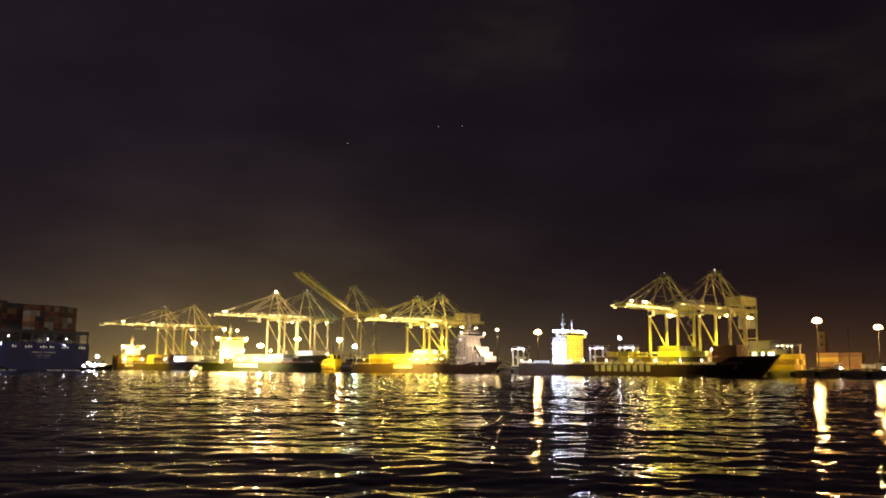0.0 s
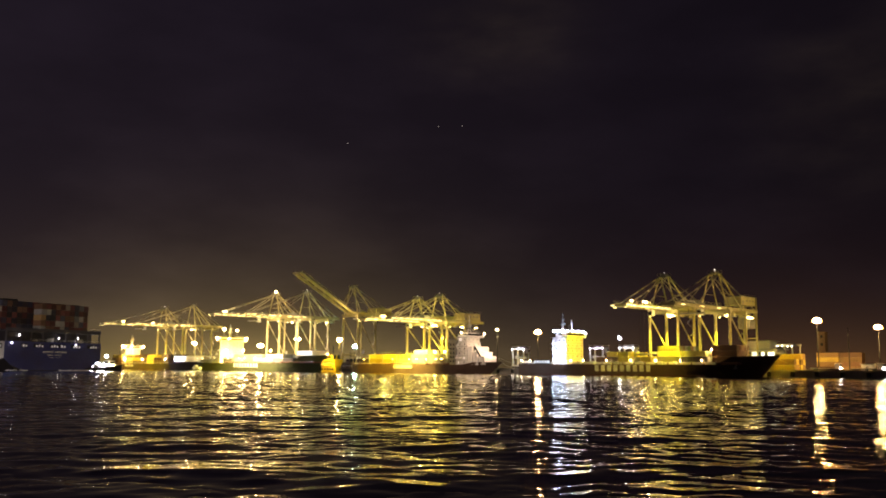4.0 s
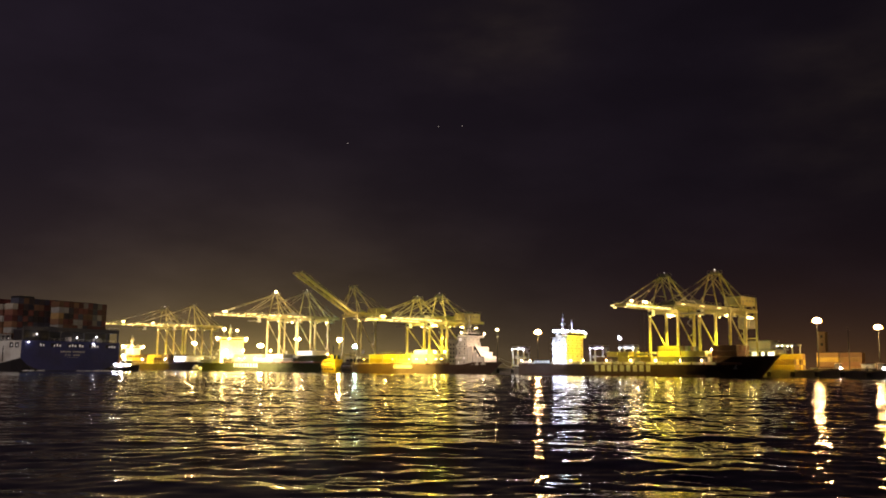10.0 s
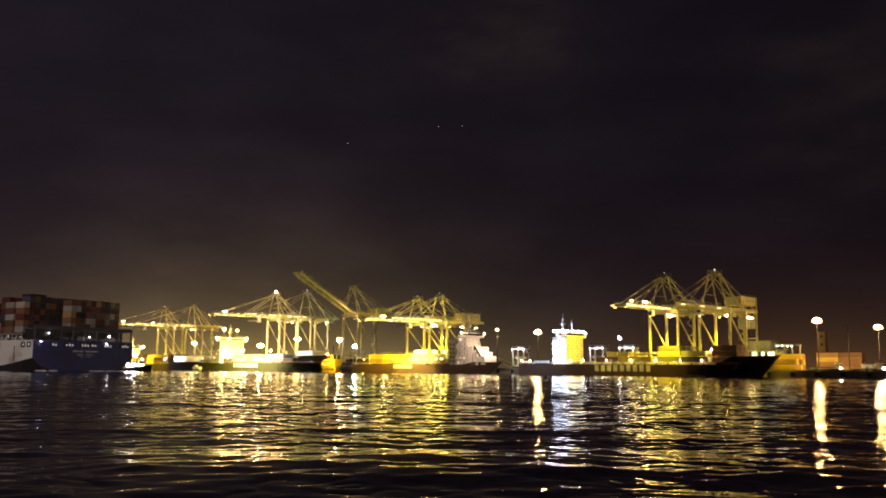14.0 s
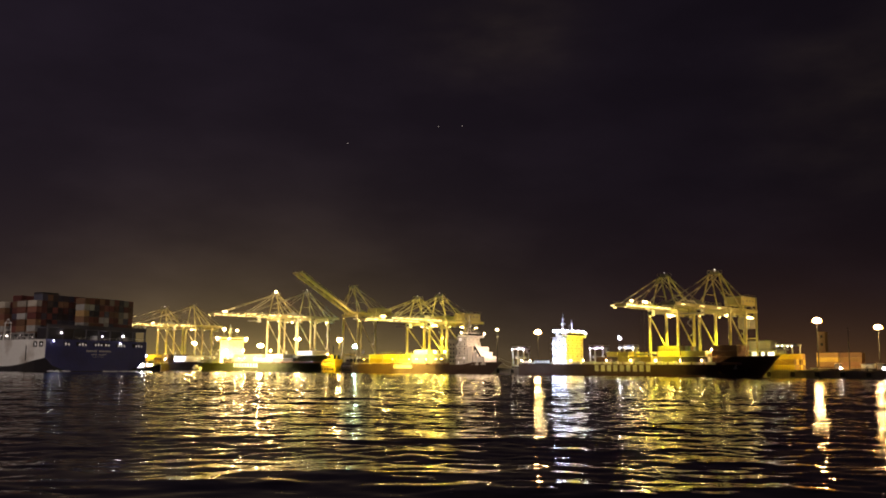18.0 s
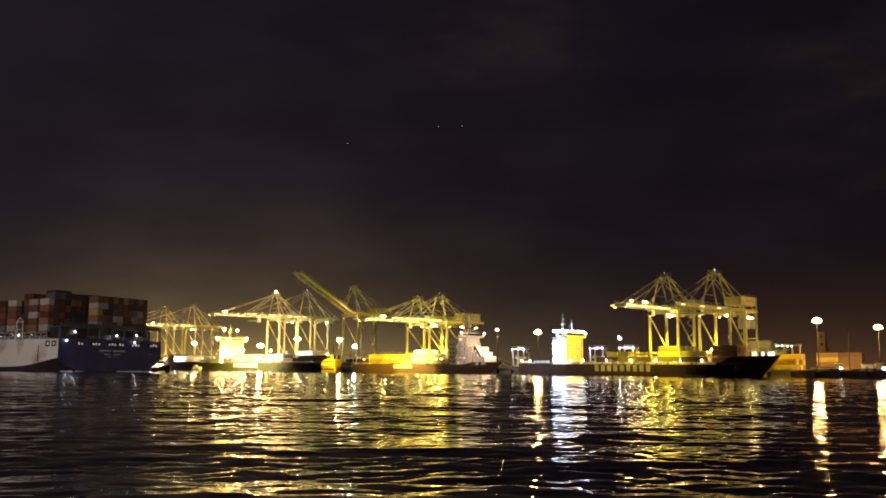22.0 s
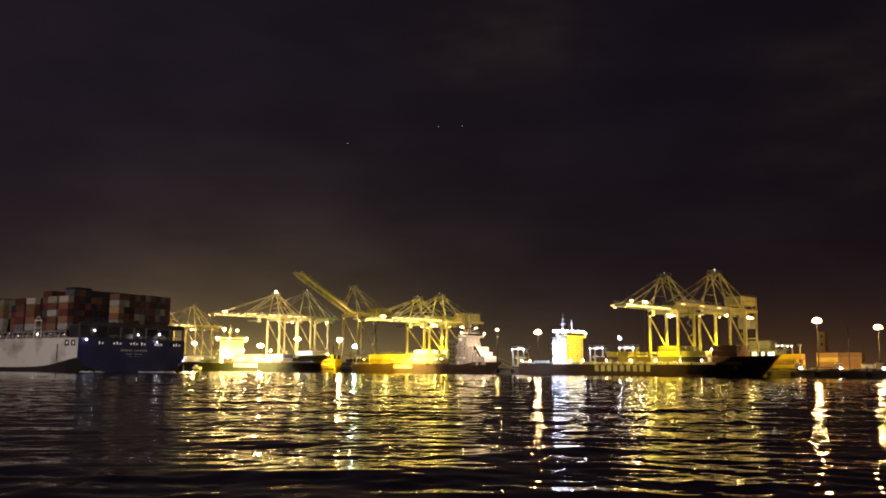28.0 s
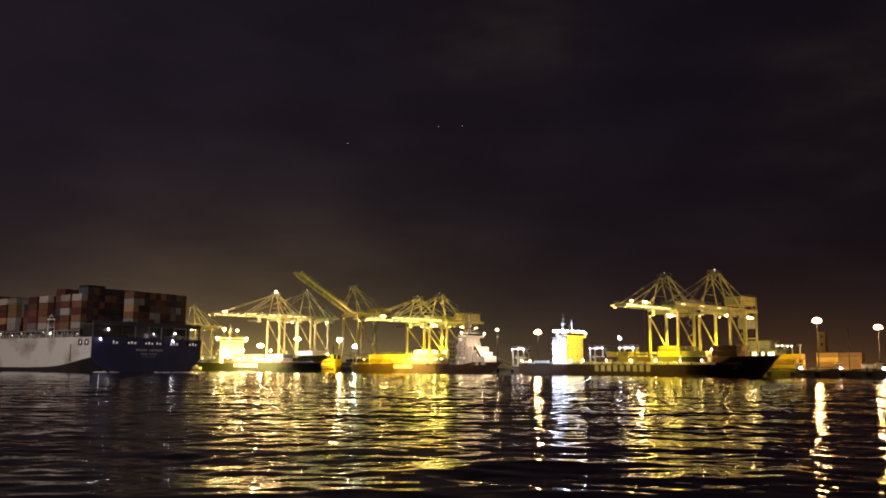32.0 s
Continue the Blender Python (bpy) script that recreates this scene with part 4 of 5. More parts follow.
deck_cargo(near, 51.0, 7, 8.8, 6.5, [(1, ["olive", "brown"]), (2, ["olive", "dark"]), (2, ["olive", "yellow"]), (1, ["olive", "green"]), (1, ["yellow", "olive"])], False)
for x, colours in ((92.2, ("olive", "yellow", "olive", "yellow")), (105.1, ("dark", "olive"))):
    for j in range(7):
        for k, colour in enumerate(colours[:3]):
            container(near, pose(x, -7.6 + 2.53 * j, 6.5 + 2.6 * k), colour if j == 0 else ("brown", "grey", "green")[(j + k) % 3])
deck_cargo(near, 113.0, 5, 6.0, 6.5, [(3, ["brown", "maroon", "brown"])])
bulwark_lights(near, (3.0, 9.0, 16.0, 36.0, 44.0, 58.0, 72.0, 86.0, 99.0, 110.0), -B1 / 2 + 1.0, 7.3, M["warm"])
bulwark_lights(near, (84.5, 112.4), -4.0, 12.6, M["flare"], 0.5)
bars("foremast", M["white"], near, [((127, 0, 9.0), (127, 0, 15), 0.4), ((127, -1.5, 13.5), (127, 1.5, 13.5), 0.2)])
boxes("windlass", M["steel"], near, (121, 124, -4, -1.5, 9.0, 10.6), (121, 124, 1.5, 4, 9.0, 10.6), bevel=0.1)
bars("anchor", M["steel"], near, [((125, -6.3, 5.6), (124.6, -6.8, 3.6), 0.4), ((123.6, -6.9, 3.7), (125.8, -6.6, 3.7), 0.4)])

# the middle berth: ship with a house forward and a second one aft
B2 = 21.0
middle = moored("cargo_ship", -85.0, 122.0, B2, 4.9, 6.6, M["dark_hull"], "dark-hulled cargo ship with white forward house under two cranes")
deckhouse(middle, 92.6, 101.5, 7.2, 4.9, 6, 2.65, funnel=False, glow="warm", step=0.35)
boxes("foredeck_house", M["white"], middle, (101.8, 105.5, -7.2, 7.2, 4.9, 15.4), bevel=0.08)
boxes("foredeck_house", M["white"], middle, (105.5, 109.0, -6.4, 6.4, 4.9, 12.4), bevel=0.08)
boxes("foredeck_house", M["white"], middle, (109.0, 113.0, -5.2, 5.2, 5.0, 9.8), bevel=0.08)
boxes("engine_casing", M["crane_grey"], middle, (86.6, 91.6, -6.6, 4.0, 4.9, 19.4), bevel=0.15)
for k in range(5):
    for x in (87.4, 89.6):
        boxes("casing_window", M["glass"], middle, (x, x + 0.9, -6.66, -6.61, 6.4 + 2.4 * k, 7.5 + 2.4 * k))
bars("provision_crane", M["pole"], middle, [((107.0, -6.9, 12.4), (107.0, -6.9, 15.6), 0.5), ((107.0, -6.9, 15.4), (111.5, -6.9, 9.6), 0.7)])
letter_bars(middle, 42.0, 59.0, -B2 / 2 - 0.02, 2.6, 4.7, 9)
railing(middle, ((1, -B2 / 2 * 0.86), (8, -B2 / 2), (88, -B2 / 2)), 4.9)
bars("bow_rail", M["white"], middle, [((106.0 + 3.0 * k, -9.0 + 1.7 * k, 6.4), (106.0 + 3.0 * k, -9.0 + 1.7 * k, 7.7), 0.1) for k in range(5)] + [((106.0, -9.0, 7.7), (118.0, -2.2, 7.7), 0.1)])
for x in np.arange(6, 80, 12.9):
    boxes("hatch_cover", M["deck"], middle, (x, x + 12.0, -8.5, 8.5, 4.9, 6.0), bevel=0.1)
deck_cargo(middle, 4.0, 7, 8.4, 6.0, [(1, ["brown", "dark", "navy"]), (2, ["yellow"]), (2, ["yellow"]), (1, ["yellow"]), (3, ["white"]), (2, ["white", "grey"])])
for x in np.arange(17.6, 84.0, 12.9):
    lash = boxes("lashing_bridge", M["crane_grey"], middle, *[(x - 0.25, x + 0.25, y - 0.2, y + 0.2, 4.9, 11.2) for y in np.linspace(-9.2, 9.2, 7)])
    bars("lashing_platform", M["crane_grey"], lash, [((x, -9.4, z), (x, 9.4, z), 0.6, 0.15) for z in (8.4, 11.1)] + [((x, -9.4, z), (x, 9.4, z), 0.1) for z in (9.5, 12.2)])
bulwark_lights(middle, (12.0, 40.0, 55.0, 62.0, 70.0, 78.0, 83.0), -B2 / 2 + 1.0, 8.2, M["lime"], 0.28)
bulwark_lights(middle, (54.0, 62.0, 70.0, 78.0), -2.0, 12.5, M["lime"], 0.6)

# the far berth: container ship with a large bright house aft
B3 = 25.0
far_ship = moored("container_ship", -281.0, 157.0, B3, 5.6, 11.4, M["green_hull"], "dark green container ship with brightly lit house, deck flooded with light")
deckhouse(far_ship, 22.0, 34.0, 10.5, 5.6, 6, 2.8, funnel=True, glow="flare")
letter_bars(far_ship, 57.0, 90.0, -B3 / 2 - 0.02, 2.4, 5.4, 9)
railing(far_ship, ((1, -B3 / 2 * 0.86), (10, -B3 / 2), (118, -B3 / 2)), 5.6)
for x in np.arange(39, 145, 12.9):
    boxes("hatch_cover", M["deck"], far_ship, (x, x + 12.0, -10.5, 10.5, 5.6, 6.7), bevel=0.1)
deck_cargo(far_ship, 54.0, 8, 10.4, 6.7, [(2, ["white", "white", "grey"])] * 5 + [(1, ["white", "blue"])])
deck_cargo(far_ship, 2.5, 6, 9.0, 5.6, [(1, ["white", "green", "grey"])])
deck_cargo(far_ship, 39.0, 8, 10.4, 6.7, [(1, ["white", "grey"])])
for x, y, z in ((27.0, -3.0, 32.0), (33.0, 5.0, 31.0)):
    bars("lamp_pole", M["steel"], far_ship, [((x, y, 25.3), (x, y, z), 0.2)])
    bm = bmesh.new()
    dome(bm, (x, y, z + 0.3), 0.9, 0.8)
    part("masthead_light", bm, M["warm"], far_ship)
boxes("forecastle_house", M["white"], far_ship, (130.0, 148.0, -7.0, 7.0, 11.0, 14.2), bevel=0.1)
bulwark_lights(far_ship, (4.0, 11.5, 38.0, 47.0, 63.0, 70.5, 84.0, 99.0, 104.0, 117.0), -B3 / 2 + 1.2, 9.2, M["warm"], 0.22)
bulwark_lights(far_ship, (36.0, 60.0, 96.0), -6.0, 15.0, M["sodium"], 0.65)
boxes("stern_boat", M["white"], far_ship, (2.0, 12.0, -B3 / 2 - 3.0, -B3 / 2 - 0.3, 0.4, 2.4), (3.0, 7.0, -B3 / 2 - 2.6, -B3 / 2 - 0.6, 2.4, 4.0), bevel=0.2)

# the farthest berth
B4 = 22.0
last = moored("container_ship", -432.0, 150.0, B4, 4.8, 6.6, M["dark_hull"], "small dark container ship carrying yellow containers")
deckhouse(last, 12.0, 22.0, 7.0, 4.8, 5, 2.6, funnel=False, glow="flare")
for x in (6.4, 12.9, 19.4):
    for k, colour in enumerate(("brown", "ochre", "yellow")):
        container(last, pose(x, -9.2, 4.8 + 2.6 * k), colour, False)
letter_bars(last, 30.0, 46.0, -B4 / 2 - 0.02, 2.0, 4.0, 9)
railing(last, ((1, -B4 / 2 * 0.86), (9, -B4 / 2), (108, -B4 / 2)), 4.8)
deck_cargo(last, 27.0, 7, 8.8, 4.8, [(3, ["yellow", "green", "yellow"]), (3, ["yellow", "brown"]), (2, ["yellow", "brown"]), (3, ["yellow"]), (2, ["brown", "maroon"]), (3, ["brown", "navy"])])
boxes("bow_house", M["white"], last, (112.0, 132.0, -8.0, 8.0, 6.4, 11.0), bevel=0.1)
bulwark_lights(last, (6.0, 26.0, 60.0, 100.0, 118.0), -B4 / 2 + 1.2, 8.6, M["cool"], 0.5)

def moored_tug(a, b, material, label, glow, size):
    """A small harbour tug lying along the quay: tall rounded bow bulwark, stepped house, mast and tyres."""
    t = thing("moored_tug", quay(a, b, 0), -45, label, "tugboat", "moored tugs")
    sections = ((-7.6, 0.4, 4.6), (-7.0, 1.7, 4.4), (-5.6, 3.0, 4.0), (-3.0, 3.9, 3.5), (1.0, 4.1, 3.0), (5.0, 4.0, 2.8), (7.0, 3.6, 2.9))
    bm = bmesh.new()
    rings = [[bm.verts.new(p) for p in ((x, w, z), (x * 0.95, w * 0.92, 1.0), (x * 0.9, w * 0.7, -1.0), (x * 0.9, -w * 0.7, -1.0), (x * 0.95, -w * 0.92, 1.0), (x, -w, z))] for x, w, z in sections]
    for p, q in zip(rings, rings[1:]):
        for k in range(6):
            bm.faces.new((p[k], p[(k + 1) % 6], q[(k + 1) % 6], q[k]))
    bm.faces.new(rings[0])
    bm.faces.new(rings[-1][::-1])
    part("hull", bm, material, t)
    bm = bmesh.new()
    arc = [(-5.2, 2.8)] + [(-5.2 + 3.4 * (1 - math.cos(k * math.pi / 12)), 3.2 + 3.2 * math.sin(k * math.pi / 12)) for k in range(7)] + [(5.0, 6.4), (5.0, 2.8)]
    side = [[bm.verts.new((x, y, z)) for x, z in arc] for y in (-2.9, 2.9)]
    for k in range(len(arc)):
        n = (k + 1) % len(arc)
        bm.faces.new((side[0][k], side[0][n], side[1][n], side[1][k]))
    bm.faces.new(side[0])
    bm.faces.new(side[1][::-1])
    cabin = part("cabin", bm, material, t)
    for k in range(5):
        boxes("window", M["glass"], cabin, (-3.4 + 1.6 * k, -2.4 + 1.6 * k, -2.96, -2.92, 4.4, 5.4))
    boxes("rubbing_strake", M["black"], t, (-4.5, 5.5, -4.25, -4.05, 2.3, 2.6))
    wheelhouse = boxes("wheelhouse", material, t, (-1.6, 2.0, -2.0, 2.0, 6.4, 8.4), bevel=0.2)
    boxes("window", M["glass"], wheelhouse, (-1.2, 1.6, -2.05, -2.01, 7.1, 8.0))
    boxes("roof", M["crane_grey"], wheelhouse, (-1.9, 2.3, -2.3, 2.3, 8.4, 8.6), bevel=0.04)
    bars("mast", M["pole"], t, [((0.8, 0, 8.6), (0.8, 0, 13.5), 0.28), ((0.8, -1.3, 11.8), (0.8, 1.3, 11.8), 0.16), ((0.8, -1.8, 10.4), (0.8, 1.8, 10.4), 0.16)])
    for y in (-1.4, 1.4):
        boxes("funnel", M["black"], t, (3.2, 4.4, y - 0.5, y + 0.5, 6.4, 8.6), bevel=0.1)
    for x in (-4.6, -2.6, -0.4, 1.8, 4.0, 6.0):
        bm = bmesh.new()
        drum(bm, (x, -4.35, 1.2), 0.62, 0.3, axis=1)
        part("tyre_fender", bm, M["black"], t)
    railing(t, ((-5.0, -3.2), (1.0, -4.0), (6.6, -3.6)), 3.2)
    t.scale = (size,) * 3
    if glow:
        bm = bmesh.new()
        dome(bm, (-1.0, -2.4, 8.9), 0.3)
        part("deck_light", bm, glow, t)
    return t


moored_tug(-118.5, 12.0, M["yellow"], "yellow harbour tug lit by sodium light between two ships", M["sodium"], 1.3)
moored_tug(-101.0, 13.0, M["dark_hull"], "unlit dark harbour tug beside a moored ship's stern", None, 1.0)

# ---------------------------------------------------------------- on the quay: straddle carriers, boxes, buildings


def straddle(a, b, turn=-45, glow="cool", label=""):
    s = thing("straddle_carrier", quay(a, b, QZ), turn, label, "straddle carrier", "straddle carriers")
    top = 12.0
    for y in (-2.3, 2.3):
        boxes("side_frame", M["white"], s, (-4.6, 4.6, y - 0.35, y + 0.35, top - 0.8, top), bevel=0.05)
        boxes("wheel_beam", M["white"], s, (-5.0, 5.0, y - 0.4, y + 0.4, 1.3, 2.1), bevel=0.05)
        for x in (-4.2, 4.2):
            boxes("upright", M["white"], s, (x - 0.3, x + 0.3, y - 0.3, y + 0.3, 2.1, top - 0.8))
        for x in (-4.1, -1.4, 1.4, 4.1):
            bm = bmesh.new()
            drum(bm, (x, y - 0.3, 0.75), 0.75, 0.6, axis=1)
            part("wheel", bm, M["black"], s)
    boxes("top_deck", M["steel"], s, (-4.6, 4.6, -2.6, 2.6, top, top + 0.25), (-1.5, 2.4, -1.6, 1.6, top + 0.25, top + 1.3))
    cab = boxes("cab", M["white"], s, (4.7, 6.2, -0.9, 0.9, top - 2.6, top - 0.4), bevel=0.08)
    boxes("cab_window", M["glass"], cab, (6.2, 6.24, -0.75, 0.75, top - 2.0, top - 0.8))
    boxes("spreader", M["white"], s, (-3.0, 3.0, -1.2, 1.2, 6.6, 7.1), (-3.2, -2.8, -1.3, 1.3, 6.0, 7.3), (2.8, 3.2, -1.3, 1.3, 6.0, 7.3), bevel=0.05)
    boxes("cab_floor", M["steel"], cab, (4.6, 6.3, -1.0, 1.0, top - 2.75, top - 2.6))
    bars("ladder", M["steel"], s, [((4.75, y, 2.1), (4.75, y, top - 2.7), 0.12) for y in (1.2, 1.7)] + [((4.75, 1.2, z), (4.75, 1.7, z), 0.08) for z in np.arange(2.6, top - 2.8, 0.6)])
    bars("deck_rail", M["white"], s, [((-4.6, y, top + 1.2), (4.6, y, top + 1.2), 0.10) for y in (-2.6, 2.6)] + [((x, y, top + 0.2), (x, y, top + 1.2), 0.10) for x in (-4.6, -1.5, 1.5, 4.6) for y in (-2.6, 2.6)])
    for x in (-2.4, 2.4):
        bars("hoist_rope", M["cable"], s, [((x, 0, 7.1), (x, 0, top), 0.12)])
    for x, y in ((-4.2, -2.8), (4.2, -2.8), (0.4, -2.8), (4.2, 2.8)):
        bm = bmesh.new()
        dome(bm, (x, y, top - 0.5), 0.20)
        part("work_light", bm, M[glow], s)
    return s


straddle(22.0, 45.0, label="white straddle carrier with work lights on the quay")
straddle(78.8, 45.0, label="straddle carrier with white work lights beside a ship")
straddle(98.4, 45.0, label="straddle carrier with bright work lights on the quay")

rnd = random.Random(11)


def yard_box(a, b, tier, colour, long=True, turn=-45):
    ob = new("freight_container", box_mesh(colour, long))
    ob.matrix_basis = pose(*quay(a, b, QZ + 2.6 * tier), 0, 0, turn)
    word = "stacked on other containers" if tier else "standing on the quay"
    return tagged(ob, "%s steel freight container %s" % (colour, word), "container", "quay containers")


for a, b, tiers, colours in ((191.0, 30.0, 2, ["yellow", "ochre"]), (191.0, 37.0, 3, ["yellow", "ochre"]), 
                             (167.4, 140.0, 4, ["brown", "ochre", "yellow", "ochre"]), (180.2, 140.0, 4, ["ochre", "brown", "ochre", "brown"]), (246.0, 52.0, 2, ["grey"]), (262.0, 52.0, 2, ["brown"]),
                             (62.0, 66.0, 2, ["yellow", "brown"]), (76.0, 66.0, 3, ["brown", "yellow"]), (90.0, 70.0, 2, ["brown"]), (104.0, 70.0, 3, ["yellow", "green"]),
                             (36.0, 66.0, 2, ["white", "brown"]), (140.0, 66.0, 3, ["yellow", "green"]), (155.0, 60.0, 2, ["yellow"]),
                             (-60.0, 66.0, 2, ["yellow"]), (-100.0, 66.0, 2, ["brown"]), (-116.0, 66.0, 2, ["yellow"]), (-250.0, 66.0, 2, ["yellow"]), (-300.0, 66.0, 2, ["yellow"]), (-430.0, 66.0, 3, ["yellow"])):
    for j in range(2):
        for k in range(tiers):
            yard_box(a, b + j * 2.6, k, colours[(k + j) % len(colours)])

bollard = thing("bollard", quay(-430.0, EDGE + 0.9, QZ), 0, "cast iron mooring bollard on the quay edge", "bollard", "quay bollards")
bm = bmesh.new()
drum(bm, (0, 0, 0), 0.35, 0.55, top=0.28)
part("post", bm, M["black"], bollard, smooth=True)
bm = bmesh.new()
drum(bm, (0, 0, 0.55), 0.45, 0.22, top=0.38)
part("cap", bm, M["black"], bollard, smooth=True)
for a in range(-408, 250, 22):
    copy_thing(bollard, pose(*quay(a, EDGE + 0.9, QZ)))


def mooring_line(p, q):
    """A sagging rope from a ship's end to a bollard."""
    p, q = Vector(p), Vector(q)
    pts = [p.lerp(q, i / 8) - Vector((0, 0, 1.2 * math.sin(math.pi * i / 8))) for i in range(9)]
    bm = bmesh.new()
    across = (q - p).cross(Vector((0, 0, 1))).normalized()
    up = across.cross(q - p).normalized()
    rings = [[bm.verts.new(c + 0.07 * (math.cos(k * math.pi / 3) * across + math.sin(k * math.pi / 3) * up)) for k in range(6)] for c in pts]
    for r, o in zip(rings, rings[1:]):
        for k in range(6):
            bm.faces.new((r[k], r[(k + 1) % 6], o[(k + 1) % 6], o[k]))
    bm.faces.new(rings[0][::-1])
    bm.faces.new(rings[-1])
    return tagged(part("mooring_line", bm, M["cable"]), "pale mooring rope from ship to quay bollard", "rope", "mooring lines")


for a0, b0, z0, a1 in ((197.0, 10.0, 8.6, 208.0), (196.0, 12.0, 8.6, 186.0), (57.0, 19.0, 5.0, 54.0), (35.0, 10.0, 8.6, 32.0), (34.0, 12.0, 8.6, 54.0), (-84.0, 18.0, 4.6, -100.0),
                       (-122.5, 12.0, 10.2, -100.0), (-123.0, 14.0, 10.2, -122.0), (-280.0, 21.0, 5.2, -298.0), (-286.0, 12.0, 6.0, -276.0)):
    mooring_line(quay(a0, b0, z0), quay(a1, EDGE + 0.9, QZ + 0.5))

# terminal office with lit windows behind the near ship's bow
M["office"] = glowing("office_window_light", (0.88, 1.0, 0.90), 3.2)
office = thing("terminal_office", quay(160.0, 75.0, QZ), -45, "low terminal office with flat roof and lit windows", "building")
boxes("wall", M["building"], office, (-10, 10, -6, 6, 0, 10.5))
boxes("roof", M["steel"], office, (-11, 11, -7, 7, 10.5, 11.1), bevel=0.05)
boxes("upper_room", M["building"], office, (-6, 6, -4, 4, 11.1, 14.8))
boxes("upper_roof", M["steel"], office, (-7, 7, -5, 5, 14.8, 15.3))
for i in range(11):
    for z in (4.2, 7.6):
        wdw = boxes("window", M["office"] if (i * 3 + int(z)) % 5 > 1 else M["glass"], office, (-9.4 + i * 1.72, -8.4 + i * 1.72, -6.06, -6.01, z, z + 1.7))
        boxes("sill", M["steel"], wdw, (-9.5 + i * 1.72, -8.3 + i * 1.72, -6.2, -6.0, z - 0.15, z - 0.02))
        boxes("mullion", M["steel"], wdw, (-8.95 + i * 1.72, -8.85 + i * 1.72, -6.1, -6.06, z, z + 1.7))
M["canopy_lamp"] = glowing("canopy_lamp", (0.85, 1.0, 0.88), 14.0)
canopy = thing("loading_canopy", quay(176.0, 75.0, QZ), -45, "steel loading canopy with pale flat roof", "canopy")
boxes("canopy_roof", M["steel"], canopy, (-7, 2.6, -5, 5, 12.6, 13.4))
for x in (-6.4, -2.2, 2.0):
    for y in (-4.4, 4.4):
        boxes("post", M["steel"], canopy, (x - 0.2, x + 0.2, y - 0.2, y + 0.2, 0, 12.6))
for x in (-5.6, -3.4, -0.4, 1.6):
    bm = bmesh.new()
    dome(bm, (x, -4.6, 12.3), 0.3, 0.8)
    part("canopy_lamp", bm, M["canopy_lamp"], canopy)
tower = thing("terminal_tower", quay(160.9, 150.0, QZ), -45, "narrow reddish tower dimly lit by the lamps", "tower")
boxes("shaft", M["brick"], tower, (-1.95, 1.95, -1.95, 1.95, 0, 21.8))
boxes("cap", M["brick"], tower, (-2.3, 2.3, -2.3, 2.3, 21.8, 22.5))
for z in (4.5, 9.5, 14.5, 19.0):
    boxes("window", M["glass"], tower, (-0.7, 0.7, -2.01, -1.96, z, z + 1.6))
pole = thing("radio_mast", quay(208.1, 64.0, QZ), 0, "thin unlit steel radio mast", "mast")
bm = bmesh.new()
drum(bm, (0, 0, 0), 0.3, 20.5, top=0.12)
part("pole", bm, M["pole"], pole)
bars("crossarm", M["steel"], pole, [((-0.8, 0, 19.6), (0.8, 0, 19.6), 0.1)])


def truck(a, b, label):
    t = thing("terminal_truck", quay(a, b, QZ), -45, label, "truck", "terminal trucks")
    boxes("cab", M["white"], t, (4.0, 6.2, -1.2, 1.2, 0.9, 3.4), bevel=0.1)
    boxes("windscreen", M["glass"], t, (6.2, 6.24, -1.0, 1.0, 2.1, 3.1))
    boxes("chassis", M["black"], t, (-7.0, 6.0, -0.5, 0.5, 0.7, 1.0))
    boxes("flatbed", M["steel"], t, (-7.0, 3.6, -1.2, 1.2, 1.0, 1.25))
    for x in (-6.0, -4.8, 2.4, 5.0):
        for y in (-1.2, 0.9):
            bm = bmesh.new()
            drum(bm, (x, y, 0.5), 0.5, 0.3, axis=1)
            part("wheel", bm, M["black"], t)
    for y in (-0.9, 0.9):
        bm = bmesh.new()
        dome(bm, (6.25, y, 1.2), 0.28)
        part("headlight", bm, M["cool"], t)
    return t


truck(211.0, 30.0, "white terminal truck with headlights on")
truck(229.0, 30.0, "white terminal truck with glaring headlights")
mover = truck(150.0, 27.6, "terminal truck rolling along the quay with headlights on")
hut = thing("quay_hut", quay(226.0, 38.0, QZ), -45, "small white quay hut", "hut")
boxes("wall", M["white"], hut, (-2.5, 2.5, -1.5, 1.5, 0, 3.0))
boxes("roof", M["steel"], hut, (-2.8, 2.8, -1.8, 1.8, 3.0, 3.3))
boxes("door", M["crane_grey"], hut, (-0.5, 0.5, -1.56, -1.51, 0.0, 2.1))

# pile out of view, added to carry the lamp on the leaving ship
pile = thing("beacon_pile", (-228.6, 121.0, 0), 0, "added unseen pile standing under the ship's side lamp", "pile")
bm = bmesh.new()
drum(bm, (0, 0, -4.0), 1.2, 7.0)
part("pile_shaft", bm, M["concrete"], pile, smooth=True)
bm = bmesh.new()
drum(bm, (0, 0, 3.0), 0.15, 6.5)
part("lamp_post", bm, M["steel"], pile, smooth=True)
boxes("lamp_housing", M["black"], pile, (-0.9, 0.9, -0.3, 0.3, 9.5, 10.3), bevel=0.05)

# ---------------------------------------------------------------- the leaving container ship, stern first
AXIS = 147.5
liner = thing("large_container_ship", (0, 0, 0), 0, "huge container ship backing out, blue stern, stacked containers", "ship")
